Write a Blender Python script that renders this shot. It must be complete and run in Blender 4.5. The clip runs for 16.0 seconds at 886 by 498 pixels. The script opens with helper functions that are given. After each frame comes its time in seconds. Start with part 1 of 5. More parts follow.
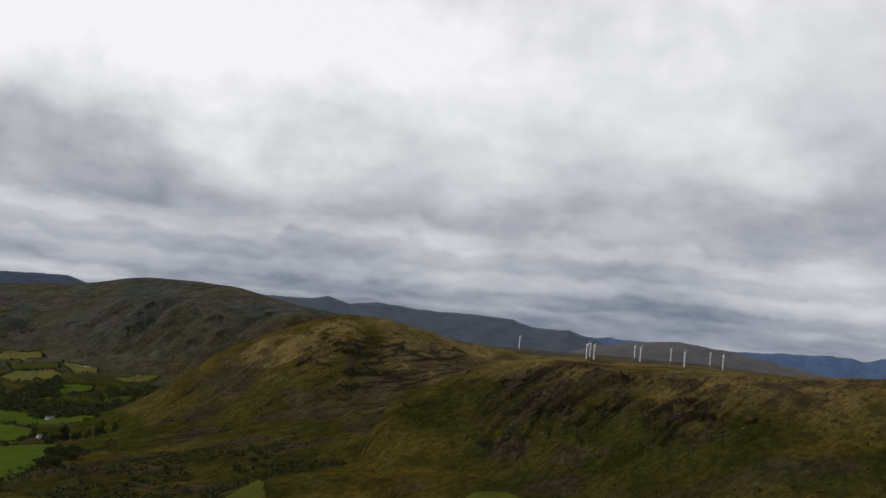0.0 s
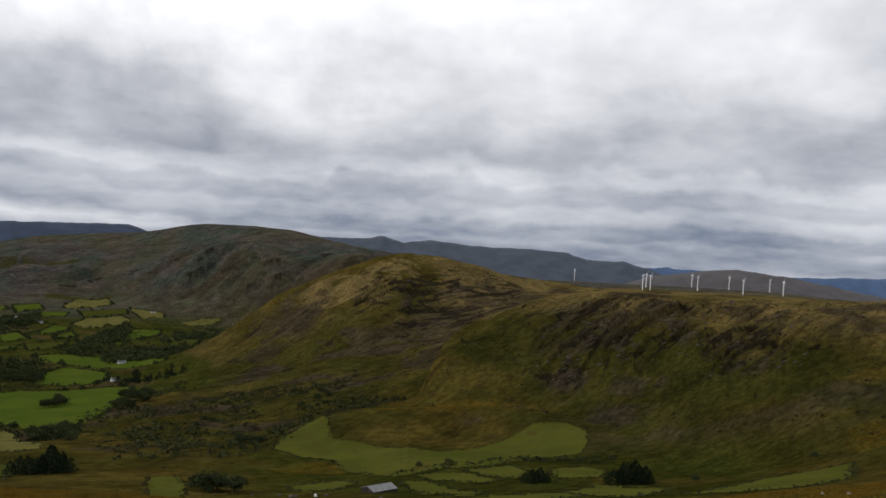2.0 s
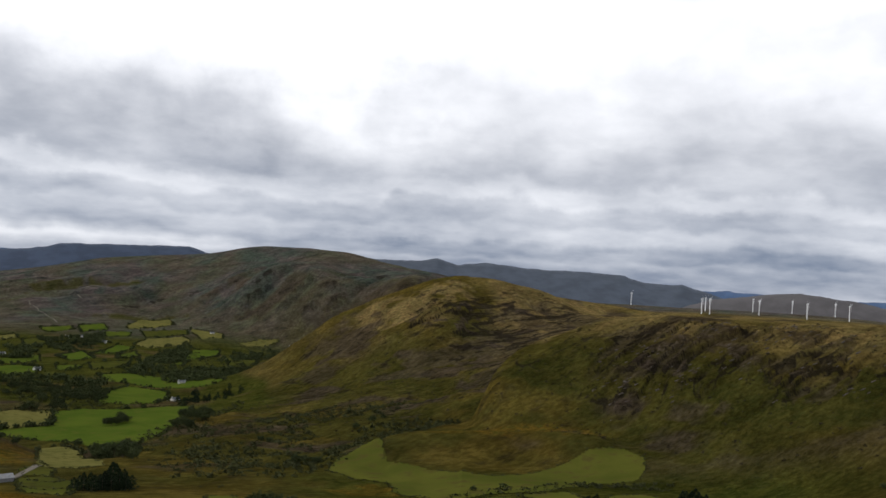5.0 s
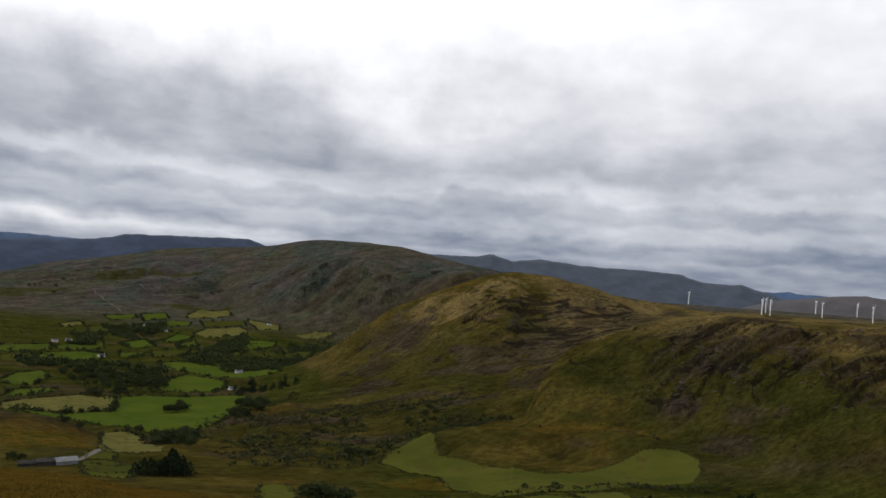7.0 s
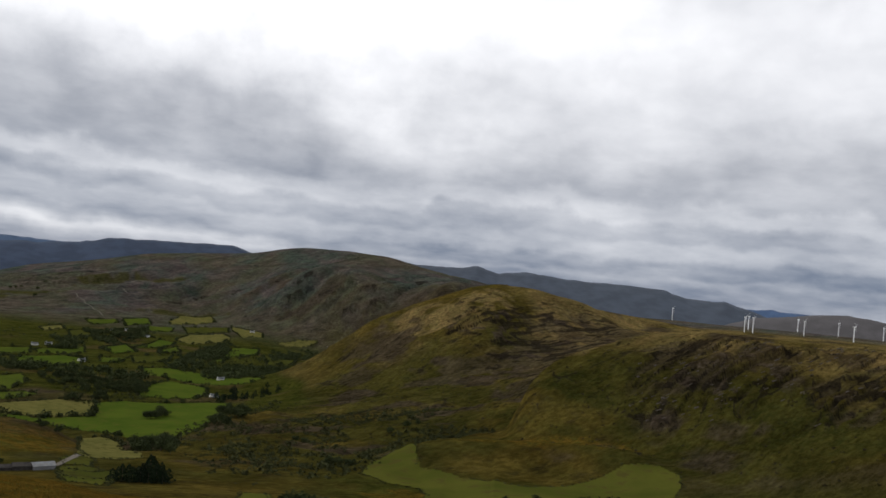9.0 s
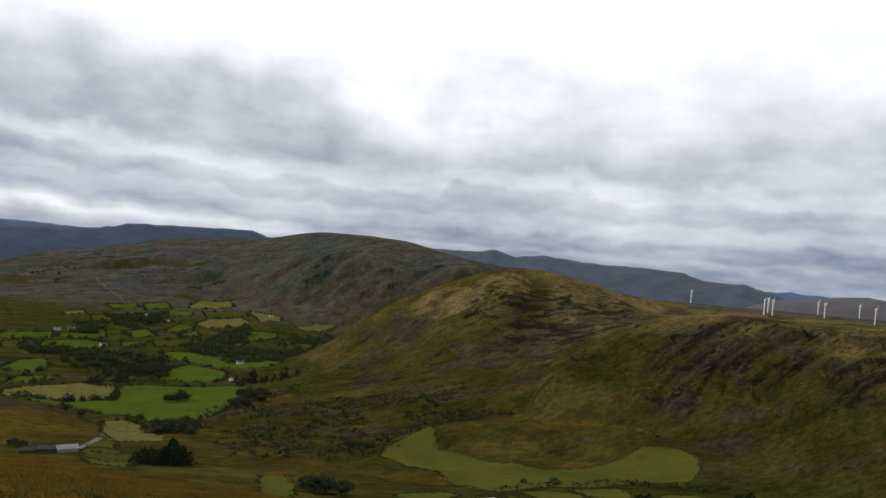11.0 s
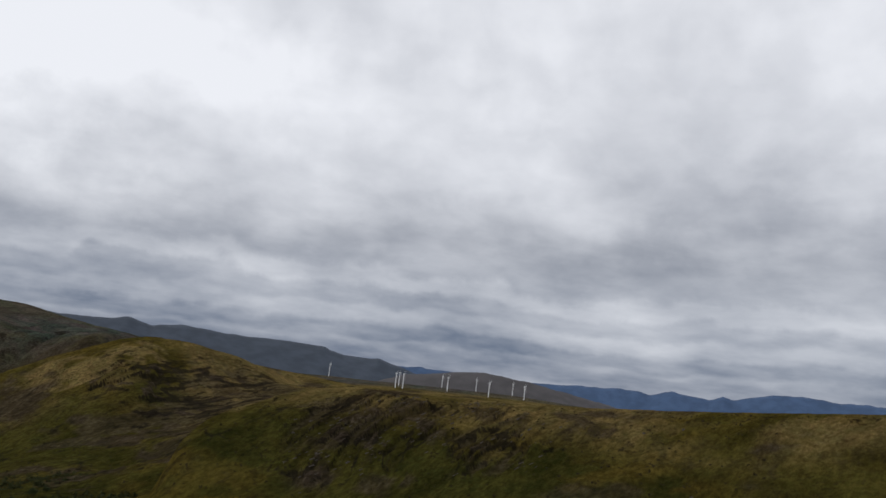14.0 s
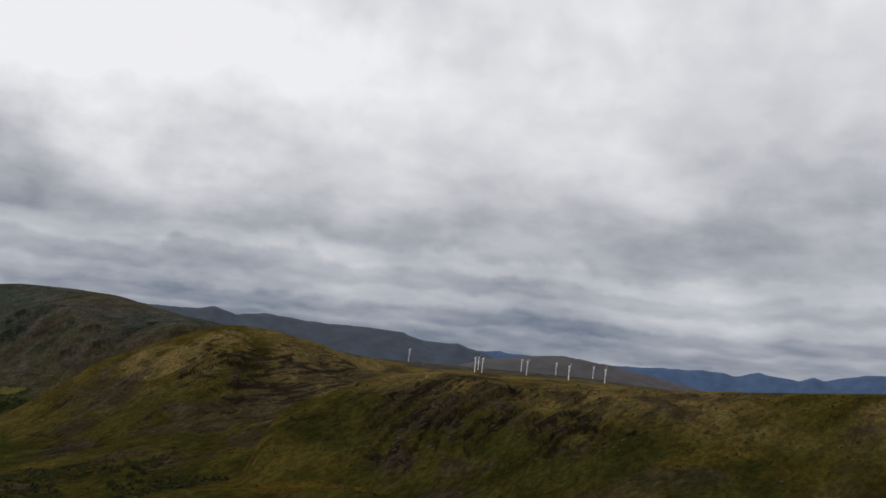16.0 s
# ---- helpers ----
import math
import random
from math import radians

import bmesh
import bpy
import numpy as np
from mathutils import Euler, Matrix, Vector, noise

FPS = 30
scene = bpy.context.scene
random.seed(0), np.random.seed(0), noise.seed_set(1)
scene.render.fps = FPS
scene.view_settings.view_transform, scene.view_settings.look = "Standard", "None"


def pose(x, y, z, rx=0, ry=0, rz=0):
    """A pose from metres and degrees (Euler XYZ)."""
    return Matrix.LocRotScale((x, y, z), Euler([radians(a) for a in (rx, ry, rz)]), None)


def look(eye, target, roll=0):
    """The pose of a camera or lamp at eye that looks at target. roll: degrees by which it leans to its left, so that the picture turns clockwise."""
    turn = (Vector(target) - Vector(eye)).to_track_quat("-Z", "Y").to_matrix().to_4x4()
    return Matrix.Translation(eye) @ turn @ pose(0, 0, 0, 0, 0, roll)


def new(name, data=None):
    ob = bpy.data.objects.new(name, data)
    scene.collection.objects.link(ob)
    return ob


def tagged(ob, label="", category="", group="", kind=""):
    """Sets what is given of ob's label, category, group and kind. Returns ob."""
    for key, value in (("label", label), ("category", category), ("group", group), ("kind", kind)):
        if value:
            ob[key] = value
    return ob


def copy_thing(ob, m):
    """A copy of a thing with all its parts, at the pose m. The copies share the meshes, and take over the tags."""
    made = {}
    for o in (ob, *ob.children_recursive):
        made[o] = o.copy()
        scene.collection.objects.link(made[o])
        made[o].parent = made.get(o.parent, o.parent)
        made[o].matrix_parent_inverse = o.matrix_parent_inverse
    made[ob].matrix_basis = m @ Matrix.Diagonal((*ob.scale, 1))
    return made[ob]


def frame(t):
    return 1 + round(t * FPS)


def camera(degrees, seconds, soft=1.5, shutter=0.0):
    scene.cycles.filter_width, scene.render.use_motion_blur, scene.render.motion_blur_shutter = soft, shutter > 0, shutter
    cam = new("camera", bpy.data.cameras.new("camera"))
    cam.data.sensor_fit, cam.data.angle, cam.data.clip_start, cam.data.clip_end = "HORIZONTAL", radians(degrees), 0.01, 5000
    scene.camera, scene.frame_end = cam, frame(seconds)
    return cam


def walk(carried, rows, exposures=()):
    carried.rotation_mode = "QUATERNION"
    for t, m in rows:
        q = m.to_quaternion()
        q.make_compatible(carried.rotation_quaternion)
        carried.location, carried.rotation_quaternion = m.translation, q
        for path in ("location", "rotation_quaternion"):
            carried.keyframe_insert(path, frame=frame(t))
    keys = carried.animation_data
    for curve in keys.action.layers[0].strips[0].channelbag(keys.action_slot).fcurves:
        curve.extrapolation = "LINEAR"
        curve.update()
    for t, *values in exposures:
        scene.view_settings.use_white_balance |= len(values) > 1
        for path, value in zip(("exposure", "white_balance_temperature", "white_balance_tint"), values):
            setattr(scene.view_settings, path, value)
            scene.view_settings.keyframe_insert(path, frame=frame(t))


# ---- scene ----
cam = camera(56.0, 16.0, soft=1.6)
# seconds, tilt, lean and turn of a camera that a standing person turns about on the spot
TURNS = [
    (0.0, 96.30, -5.00, -0.55), (0.5, 95.18, -4.53, -0.02), (1.0, 94.90, -4.23, 0.63), (1.5, 94.90, -3.90, 1.59),
    (2.0, 91.68, -3.15, 3.20), (2.5, 91.30, -3.12, 3.72), (3.0, 92.72, -3.31, 2.41), (3.5, 91.90, -3.03, 4.94),
    (3.7, 91.91, -2.96, 5.11), (5.8, 93.38, -4.45, 9.27), (6.0, 93.23, -4.82, 9.83), (6.5, 93.81, -5.26, 10.03),
    (7.0, 92.46, -4.41, 10.68), (7.5, 92.53, -3.65, 10.09), (8.0, 92.86, -3.61, 9.19), (8.5, 92.57, -5.20, 8.84),
    (9.0, 93.30, -5.59, 9.64), (9.5, 93.10, -6.47, 11.04), (9.7, 93.17, -6.17, 11.68), (11.8, 91.77, -3.09, 8.04),
    (12.0, 92.15, -3.32, 4.07), (12.5, 89.86, -3.77, -5.38), (13.0, 93.23, -5.55, -9.11), (13.5, 98.15, -6.29, -11.81),
    (14.0, 99.44, -6.06, -13.51), (14.5, 99.17, -4.89, -12.77), (15.0, 98.25, -5.34, -12.46), (15.5, 97.60, -5.17, -10.92),
    (16.0, 97.85, -5.39, -8.10)]
# seconds, stops, white balance
EXPOSURES = [(0.0, -0.48, 6500, 10), (1.5, -0.44, 6500, 10), (2.2, -0.18, 6450, 10), (3.5, 0.08, 6350, 10), (6.0, -0.18, 6450, 10), (9.5, -0.28, 6450, 10), (11.8, 0.14, 6250, 10), (12.5, 0.22, 6050, 10),
             (13.0, 0.12, 6050, 10), (13.4, -0.15, 6000, 10), (14.0, -0.54, 6300, 10), (14.7, -0.54, 6450, 10), (16.0, -0.55, 6500, 10)]
walk(cam, [(t, pose(0, 0, 0, tilt, lean, turn)) for t, tilt, lean, turn in TURNS], EXPOSURES)


# ---- small node helpers ----
def link_value(tree, value, socket):
    if isinstance(value, bpy.types.NodeSocket):
        tree.links.new(value, socket)
    else:
        socket.default_value = value


def math_node(tree, op, a, b=0.0, c=None, clamp=False):
    n = tree.nodes.new("ShaderNodeMath")
    n.operation, n.use_clamp = op, clamp
    link_value(tree, a, n.inputs[0])
    link_value(tree, b, n.inputs[1])
    if c is not None:
        link_value(tree, c, n.inputs[2])
    return n.outputs[0]


def mix_colour(tree, fac, a, b, blend="MIX"):
    n = tree.nodes.new("ShaderNodeMix")
    n.data_type, n.blend_type = "RGBA", blend
    link_value(tree, fac, n.inputs[0])
    for value, socket in ((a, n.inputs[6]), (b, n.inputs[7])):
        link_value(tree, (*value, 1) if isinstance(value, tuple) else value, socket)
    return n.outputs[2]


def noise_node(tree, vector, scale, detail=4.0, rough=0.55, distortion=0.0):
    n = tree.nodes.new("ShaderNodeTexNoise")
    tree.links.new(vector, n.inputs["Vector"])
    n.inputs["Scale"].default_value, n.inputs["Detail"].default_value = scale, detail
    n.inputs["Roughness"].default_value, n.inputs["Distortion"].default_value = rough, distortion
    return n.outputs[0]


def ramp(tree, value, low, high, smooth=True):
    n = tree.nodes.new("ShaderNodeMapRange")
    n.interpolation_type = "SMOOTHSTEP" if smooth else "LINEAR"
    tree.links.new(value, n.inputs[0])
    n.inputs[1].default_value, n.inputs[2].default_value = low, high
    return n.outputs[0]


# ---- sky: broken layered cloud over a pale sky, and a soft sun behind it ----
SUN_BEARING, SUN_HEIGHT = -95.0, 30.0
world = bpy.data.worlds.new("sky")
scene.world = world
world.use_nodes = True
wt = world.node_tree
wt.nodes.clear()
sky_out = wt.nodes.new("ShaderNodeOutputWorld")
sky_bg = wt.nodes.new("ShaderNodeBackground")
wt.links.new(sky_bg.outputs[0], sky_out.inputs[0])
air = wt.nodes.new("ShaderNodeTexSky")
air.sky_type, air.sun_disc = "NISHITA", False
air.sun_elevation, air.sun_rotation = radians(SUN_HEIGHT), radians(SUN_BEARING)
coord = wt.nodes.new("ShaderNodeTexCoord")
sep = wt.nodes.new("ShaderNodeSeparateXYZ")
wt.links.new(coord.outputs["Generated"], sep.inputs[0])
DX, DY, DZ = sep.outputs
up = math_node(wt, "MAXIMUM", DZ, 0.0)
low = math_node(wt, "ADD", up, 0.17)
flat = wt.nodes.new("ShaderNodeCombineXYZ")
wt.links.new(math_node(wt, "DIVIDE", DX, low), flat.inputs[0])
wt.links.new(math_node(wt, "DIVIDE", DY, low), flat.inputs[1])
big = noise_node(wt, flat.outputs[0], 0.7, 3.0, 0.5, 0.2)
fine = noise_node(wt, flat.outputs[0], 6.0, 4.0, 0.55, 0.2)
sweep = noise_node(wt, coord.outputs["Generated"], 3.2, 3.0, 0.5)
puff = noise_node(wt, coord.outputs["Generated"], 13.0, 6.0, 0.58)
# bearing and height of a direction, in degrees, with ragged edges that shrink towards the horizon
height = math_node(wt, "MULTIPLY", math_node(wt, "ARCSINE", DZ), 57.3)
grow = math_node(wt, "MULTIPLY_ADD", ramp(wt, height, 0.0, 12.0, False), 1.2, 0.18)
ragged = math_node(wt, "ADD", math_node(wt, "MULTIPLY_ADD", sweep, 7.0, -3.5), math_node(wt, "MULTIPLY_ADD", puff, 3.4, -1.7))
rise = math_node(wt, "ADD", height, math_node(wt, "MULTIPLY", ragged, grow))
bearing = math_node(wt, "ADD", math_node(wt, "MULTIPLY", math_node(wt, "ARCTAN2", DX, DY), 57.3), math_node(wt, "MULTIPLY_ADD", puff, 8.0, -4.0))
# heaps of cloud, flatter towards the horizon
heap = wt.nodes.new("ShaderNodeCombineXYZ")
wt.links.new(math_node(wt, "MULTIPLY", math_node(wt, "ARCTAN2", DX, DY), 57.3 / 14.0), heap.inputs[0])
wt.links.new(math_node(wt, "MULTIPLY", math_node(wt, "LOGARITHM", math_node(wt, "MULTIPLY_ADD", math_node(wt, "MAXIMUM", height, 0.0), 0.16, 1.0), 2.718), 2.1), heap.inputs[1])
cells = noise_node(wt, heap.outputs[0], 1.25, 6.0, 0.46, 0.15)
tufts = noise_node(wt, heap.outputs[0], 4.2, 5.0, 0.5, 0.2)
# layers of cloud, each dark along its base and lighter above: height, tone
layers = wt.nodes.new("ShaderNodeValToRGB")
layers.color_ramp.interpolation = "EASE"
LAYERS = ((0.0, 0.32), (0.9, 0.36), (1.3, 0.27), (2.0, 0.25), (2.5, 0.32), (2.8, 0.25), (3.4, 0.28), (4.0, 0.41), (4.7, 0.46), (5.2, 0.38), (6.0, 0.45), (6.6, 0.58), (7.1, 0.57),
          (7.9, 0.46), (9.5, 0.51), (12.0, 0.61), (14.5, 0.71), (18.0, 0.80), (24.0, 0.80))
for k, (h, v) in enumerate(LAYERS):
    stop = layers.color_ramp.elements[k] if k < 2 else layers.color_ramp.elements.new(h / 25)
    stop.position, stop.color = h / 25, (v, v, v, 1)
wt.links.new(math_node(wt, "DIVIDE", rise, 25.0), layers.inputs[0])
tone = math_node(wt, "ADD", layers.outputs[0], math_node(wt, "MULTIPLY_ADD", ramp(wt, big, 0.3, 0.7), 0.16, -0.08))
tone = math_node(wt, "ADD", tone, math_node(wt, "MULTIPLY_ADD", ramp(wt, cells, 0.32, 0.66), 0.18, -0.09))
tone = math_node(wt, "ADD", tone, math_node(wt, "MULTIPLY_ADD", ramp(wt, fine, 0.3, 0.7), 0.05, -0.025))
tone = math_node(wt, "ADD", tone, math_node(wt, "MULTIPLY_ADD", ramp(wt, tufts, 0.34, 0.66), 0.06, -0.03))
# brighter gaps and darker banks: bearing, height, half width, half height, tone
BRIGHT = ((-32, 18.0, 20, 2.8, 0.30), (-13, 20.0, 14, 3.6, 0.16), (-8.5, 13.0, 7.5, 3.2, 0.12), (-34.9, 6.6, 7.0, 0.8, 0.08), (-34.9, 2.4, 8.2, 0.6, 0.42),
          (-24.0, 2.9, 4.0, 0.5, 0.24), (24, 4.5, 11, 0.6, 0.06))
DARK = ((-31, 5.4, 13, 1.5, -0.11), (-28.9, 10.5, 12.8, 2.8, -0.13), (-21.5, 7.9, 11.7, 1.4, -0.07), (23.8, 9.5, 8, 2.7, -0.12), (34, 13.6, 8, 3.1, -0.07), (-15, 3.4, 9, 0.9, -0.06), (12.1, 1.6, 15.6, 0.7, -0.05))
for cb, ch, wb, wh, amount in BRIGHT + DARK:
    u = math_node(wt, "MULTIPLY_ADD", bearing, 1 / wb, -cb / wb)
    v = math_node(wt, "MULTIPLY_ADD", rise, 1 / wh, -ch / wh)
    r2 = math_node(wt, "ADD", math_node(wt, "MULTIPLY", u, u), math_node(wt, "MULTIPLY", v, v))
    tone = math_node(wt, "ADD", tone, math_node(wt, "MULTIPLY", math_node(wt, "EXPONENT", math_node(wt, "MULTIPLY", r2, -0.7)), amount))
shade = mix_colour(wt, ramp(wt, height, 2.0, 11.0), (0.064, 0.118, 0.236), (0.108, 0.136, 0.205))
cloud_colour = mix_colour(wt, math_node(wt, "ADD", tone, 0.0, clamp=True), shade, (1.33, 1.33, 1.36))
air_colour = mix_colour(wt, 1.0, air.outputs[0], (0.1, 0.1, 0.1), "MULTIPLY")
wt.links.new(mix_colour(wt, 0.93, air_colour, cloud_colour), sky_bg.inputs[0])

sun = new("sun", bpy.data.lights.new("sun", "SUN"))
sun.data.energy, sun.data.angle, sun.data.color = 1.65, radians(9), (1.0, 0.95, 0.86)
b, e = radians(SUN_BEARING), radians(SUN_HEIGHT)
sun.matrix_world = look((0, 0, 0), (-math.sin(b) * math.cos(e), -math.cos(b) * math.cos(e), -math.sin(e)))


# ---- materials ----
def material(name):
    m = bpy.data.materials.new(name)
    m.use_nodes = True
    tree = m.node_tree
    shader = tree.nodes["Principled BSDF"]
    shader.inputs["Roughness"].default_value = 0.9
    shader.inputs["Specular IOR Level"].default_value = 0.08
    return m, tree, shader


def bump(tree, shader, value, strength, distance):
    n = tree.nodes.new("ShaderNodeBump")
    n.inputs["Strength"].default_value, n.inputs["Distance"].default_value = strength, distance
    tree.links.new(value, n.inputs["Height"])
    tree.links.new(n.outputs[0], shader.inputs["Normal"])


def position(tree):
    return tree.nodes.new("ShaderNodeNewGeometry").outputs["Position"]


def attribute(tree, name):
    n = tree.nodes.new("ShaderNodeAttribute")
    n.attribute_name = name
    return n.outputs["Fac"]


def mottled(name, a, b, scale, rough=0.9, c=None, scale2=None, depth=0.0, gloss=0.2):
    m, tree, shader = material(name)
    p = position(tree)
    n1 = noise_node(tree, p, scale, 5.0, 0.6)
    col = mix_colour(tree, ramp(tree, n1, 0.35, 0.65), a, b)
    if c:
        col = mix_colour(tree, ramp(tree, noise_node(tree, p, scale2, 4.0, 0.6), 0.5, 0.7), col, c)
    tree.links.new(col, shader.inputs["Base Color"])
    shader.inputs["Roughness"].default_value = rough
    shader.inputs["Specular IOR Level"].default_value = gloss if rough < 0.9 else 0.0
    if depth:
        bump(tree, shader, n1, 0.6, depth)
    return m


def moor_material():
    """Rough hill grass with heather, bracken and bare stone, mixed by the land cover of each point."""
    m, tree, shader = material("moorland")
    p = position(tree)
    lay = tree.nodes.new("ShaderNodeMapping")
    lay.vector_type = "TEXTURE"
    lay.inputs["Rotation"].default_value, lay.inputs["Scale"].default_value = (0, 0, radians(48.7)), (4.6, 1.0, 1.0)
    tree.links.new(p, lay.inputs["Vector"])
    grained = lay.outputs[0]
    loose = tree.nodes.new("ShaderNodeMapping")
    loose.vector_type = "TEXTURE"
    loose.inputs["Rotation"].default_value, loose.inputs["Scale"].default_value = (0, 0, radians(48.7)), (2.0, 1.0, 1.0)
    tree.links.new(p, loose.inputs["Vector"])
    lain = loose.outputs[0]
    broad = noise_node(tree, p, 0.010, 5.0, 0.6, 0.5)
    mid = noise_node(tree, lain, 0.055, 6.0, 0.62, 0.4)
    small = noise_node(tree, lain, 0.26, 6.0, 0.7, 0.3)
    tiny = noise_node(tree, p, 1.3, 4.0, 0.7)
    speck = ramp(tree, math_node(tree, "MULTIPLY_ADD", tiny, 0.4, math_node(tree, "MULTIPLY", small, 0.6)), 0.44, 0.62)
    tuft = ramp(tree, small, 0.42, 0.62)
    grass = mix_colour(tree, ramp(tree, broad, 0.38, 0.62), (0.102, 0.074, 0.016), (0.068, 0.060, 0.013))
    grass = mix_colour(tree, ramp(tree, mid, 0.50, 0.68), grass, (0.040, 0.032, 0.012))
    grass = mix_colour(tree, math_node(tree, "MULTIPLY", tuft, 0.45), grass, (0.118, 0.092, 0.022))
    gold = mix_colour(tree, ramp(tree, mid, 0.35, 0.65), (0.222, 0.156, 0.058), (0.154, 0.126, 0.044))
    gold = mix_colour(tree, math_node(tree, "MULTIPLY", tuft, 0.4), gold, (0.150, 0.092, 0.046))
    col = mix_colour(tree, attribute(tree, "gold"), grass, gold)
    green = mix_colour(tree, ramp(tree, mid, 0.35, 0.65), (0.038, 0.041, 0.010), (0.060, 0.056, 0.013))
    green = mix_colour(tree, math_node(tree, "MULTIPLY", tuft, 0.4), green, (0.074, 0.064, 0.014))
    col = mix_colour(tree, attribute(tree, "green"), col, green)
    heather = mix_colour(tree, ramp(tree, mid, 0.35, 0.65), (0.042, 0.032, 0.025), (0.084, 0.064, 0.044))
    heather = mix_colour(tree, math_node(tree, "MULTIPLY", tuft, 0.4), heather, (0.066, 0.050, 0.018))
    col = mix_colour(tree, attribute(tree, "heather"), col, heather)
    # far heath, with grey-blue distance haze mixed into its colours
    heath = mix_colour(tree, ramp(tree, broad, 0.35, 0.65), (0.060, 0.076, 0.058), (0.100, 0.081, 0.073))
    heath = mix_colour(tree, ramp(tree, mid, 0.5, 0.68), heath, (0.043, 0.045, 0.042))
    sward = mix_colour(tree, ramp(tree, mid, 0.4, 0.62), (0.040, 0.047, 0.009), (0.058, 0.060, 0.011))
    col = mix_colour(tree, attribute(tree, "sward"), col, sward)
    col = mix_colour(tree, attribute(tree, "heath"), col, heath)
    rust = mix_colour(tree, tuft, (0.168, 0.094, 0.015), (0.120, 0.080, 0.014))
    rust = mix_colour(tree, ramp(tree, tiny, 0.4, 0.65), rust, (0.150, 0.092, 0.016))
    rust = mix_colour(tree, ramp(tree, noise_node(tree, p, 0.12, 5.0, 0.65), 0.46, 0.62), rust, (0.092, 0.082, 0.016))
    rust = mix_colour(tree, math_node(tree, "MULTIPLY", ramp(tree, noise_node(tree, p, 0.5, 5.0, 0.68), 0.50, 0.64), 0.8), rust, (0.044, 0.034, 0.009))
    col = mix_colour(tree, attribute(tree, "rust"), col, rust)
    stone = mix_colour(tree, tuft, (0.026, 0.019, 0.014), (0.092, 0.070, 0.054))
    col = mix_colour(tree, attribute(tree, "rock"), col, stone)
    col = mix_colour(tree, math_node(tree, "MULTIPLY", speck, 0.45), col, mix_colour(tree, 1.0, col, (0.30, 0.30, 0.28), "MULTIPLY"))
    # cracks between the tussocks and along the beds of rock, their shade painted dark
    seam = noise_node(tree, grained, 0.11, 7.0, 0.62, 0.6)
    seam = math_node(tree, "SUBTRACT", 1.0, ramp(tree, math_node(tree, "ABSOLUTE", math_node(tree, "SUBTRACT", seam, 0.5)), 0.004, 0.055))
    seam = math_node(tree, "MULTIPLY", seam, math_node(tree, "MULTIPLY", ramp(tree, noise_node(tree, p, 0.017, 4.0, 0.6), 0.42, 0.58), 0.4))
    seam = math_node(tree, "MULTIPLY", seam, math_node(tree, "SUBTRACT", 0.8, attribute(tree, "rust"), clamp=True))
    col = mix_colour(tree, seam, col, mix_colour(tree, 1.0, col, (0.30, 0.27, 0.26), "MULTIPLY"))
    # dark steps of the beds: heather and rock, with their shadow painted in
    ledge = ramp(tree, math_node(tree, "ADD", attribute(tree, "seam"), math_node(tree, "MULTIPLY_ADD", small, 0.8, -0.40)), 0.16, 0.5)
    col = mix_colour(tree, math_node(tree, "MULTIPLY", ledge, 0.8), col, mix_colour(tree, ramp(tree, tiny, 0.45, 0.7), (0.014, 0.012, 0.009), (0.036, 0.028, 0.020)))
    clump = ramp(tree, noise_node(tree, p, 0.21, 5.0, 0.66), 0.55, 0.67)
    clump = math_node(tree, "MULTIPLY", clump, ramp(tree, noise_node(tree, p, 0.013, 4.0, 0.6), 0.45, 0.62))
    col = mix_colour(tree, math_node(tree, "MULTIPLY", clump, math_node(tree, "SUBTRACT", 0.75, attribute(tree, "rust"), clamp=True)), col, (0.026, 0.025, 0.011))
    # thin and thick growth
    growth = math_node(tree, "MULTIPLY_ADD", ramp(tree, noise_node(tree, lain, 0.22, 6.0, 0.7), 0.36, 0.66), 0.52, 0.68)
    growth = math_node(tree, "MULTIPLY", growth, math_node(tree, "MULTIPLY_ADD", ramp(tree, noise_node(tree, lain, 0.030, 5.0, 0.6, 0.3), 0.34, 0.66), 0.44, 0.80))
    growth = math_node(tree, "ADD", math_node(tree, "MULTIPLY", attribute(tree, "rust"), 0.5), math_node(tree, "MULTIPLY", growth, math_node(tree, "MULTIPLY_ADD", attribute(tree, "rust"), -0.5, 1.0)))
    grey = tree.nodes.new("ShaderNodeCombineXYZ")
    for socket in grey.inputs:
        tree.links.new(growth, socket)
    col = mix_colour(tree, 1.0, col, grey.outputs[0], "MULTIPLY")
    pale = tree.nodes.new("ShaderNodeHueSaturation")
    tree.links.new(math_node(tree, "MULTIPLY_ADD", attribute(tree, "rust"), 0.02, 1.0), pale.inputs["Saturation"])
    tree.links.new(col, pale.inputs["Color"])
    col = pale.outputs[0]
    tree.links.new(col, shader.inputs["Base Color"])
    shader.inputs["Specular IOR Level"].default_value = 0.0
    bump(tree, shader, math_node(tree, "ADD", math_node(tree, "MULTIPLY", mid, 3.0), math_node(tree, "MULTIPLY_ADD", small, 1.6, math_node(tree, "MULTIPLY", tiny, 0.35))), 0.9, 4.6)
    return m


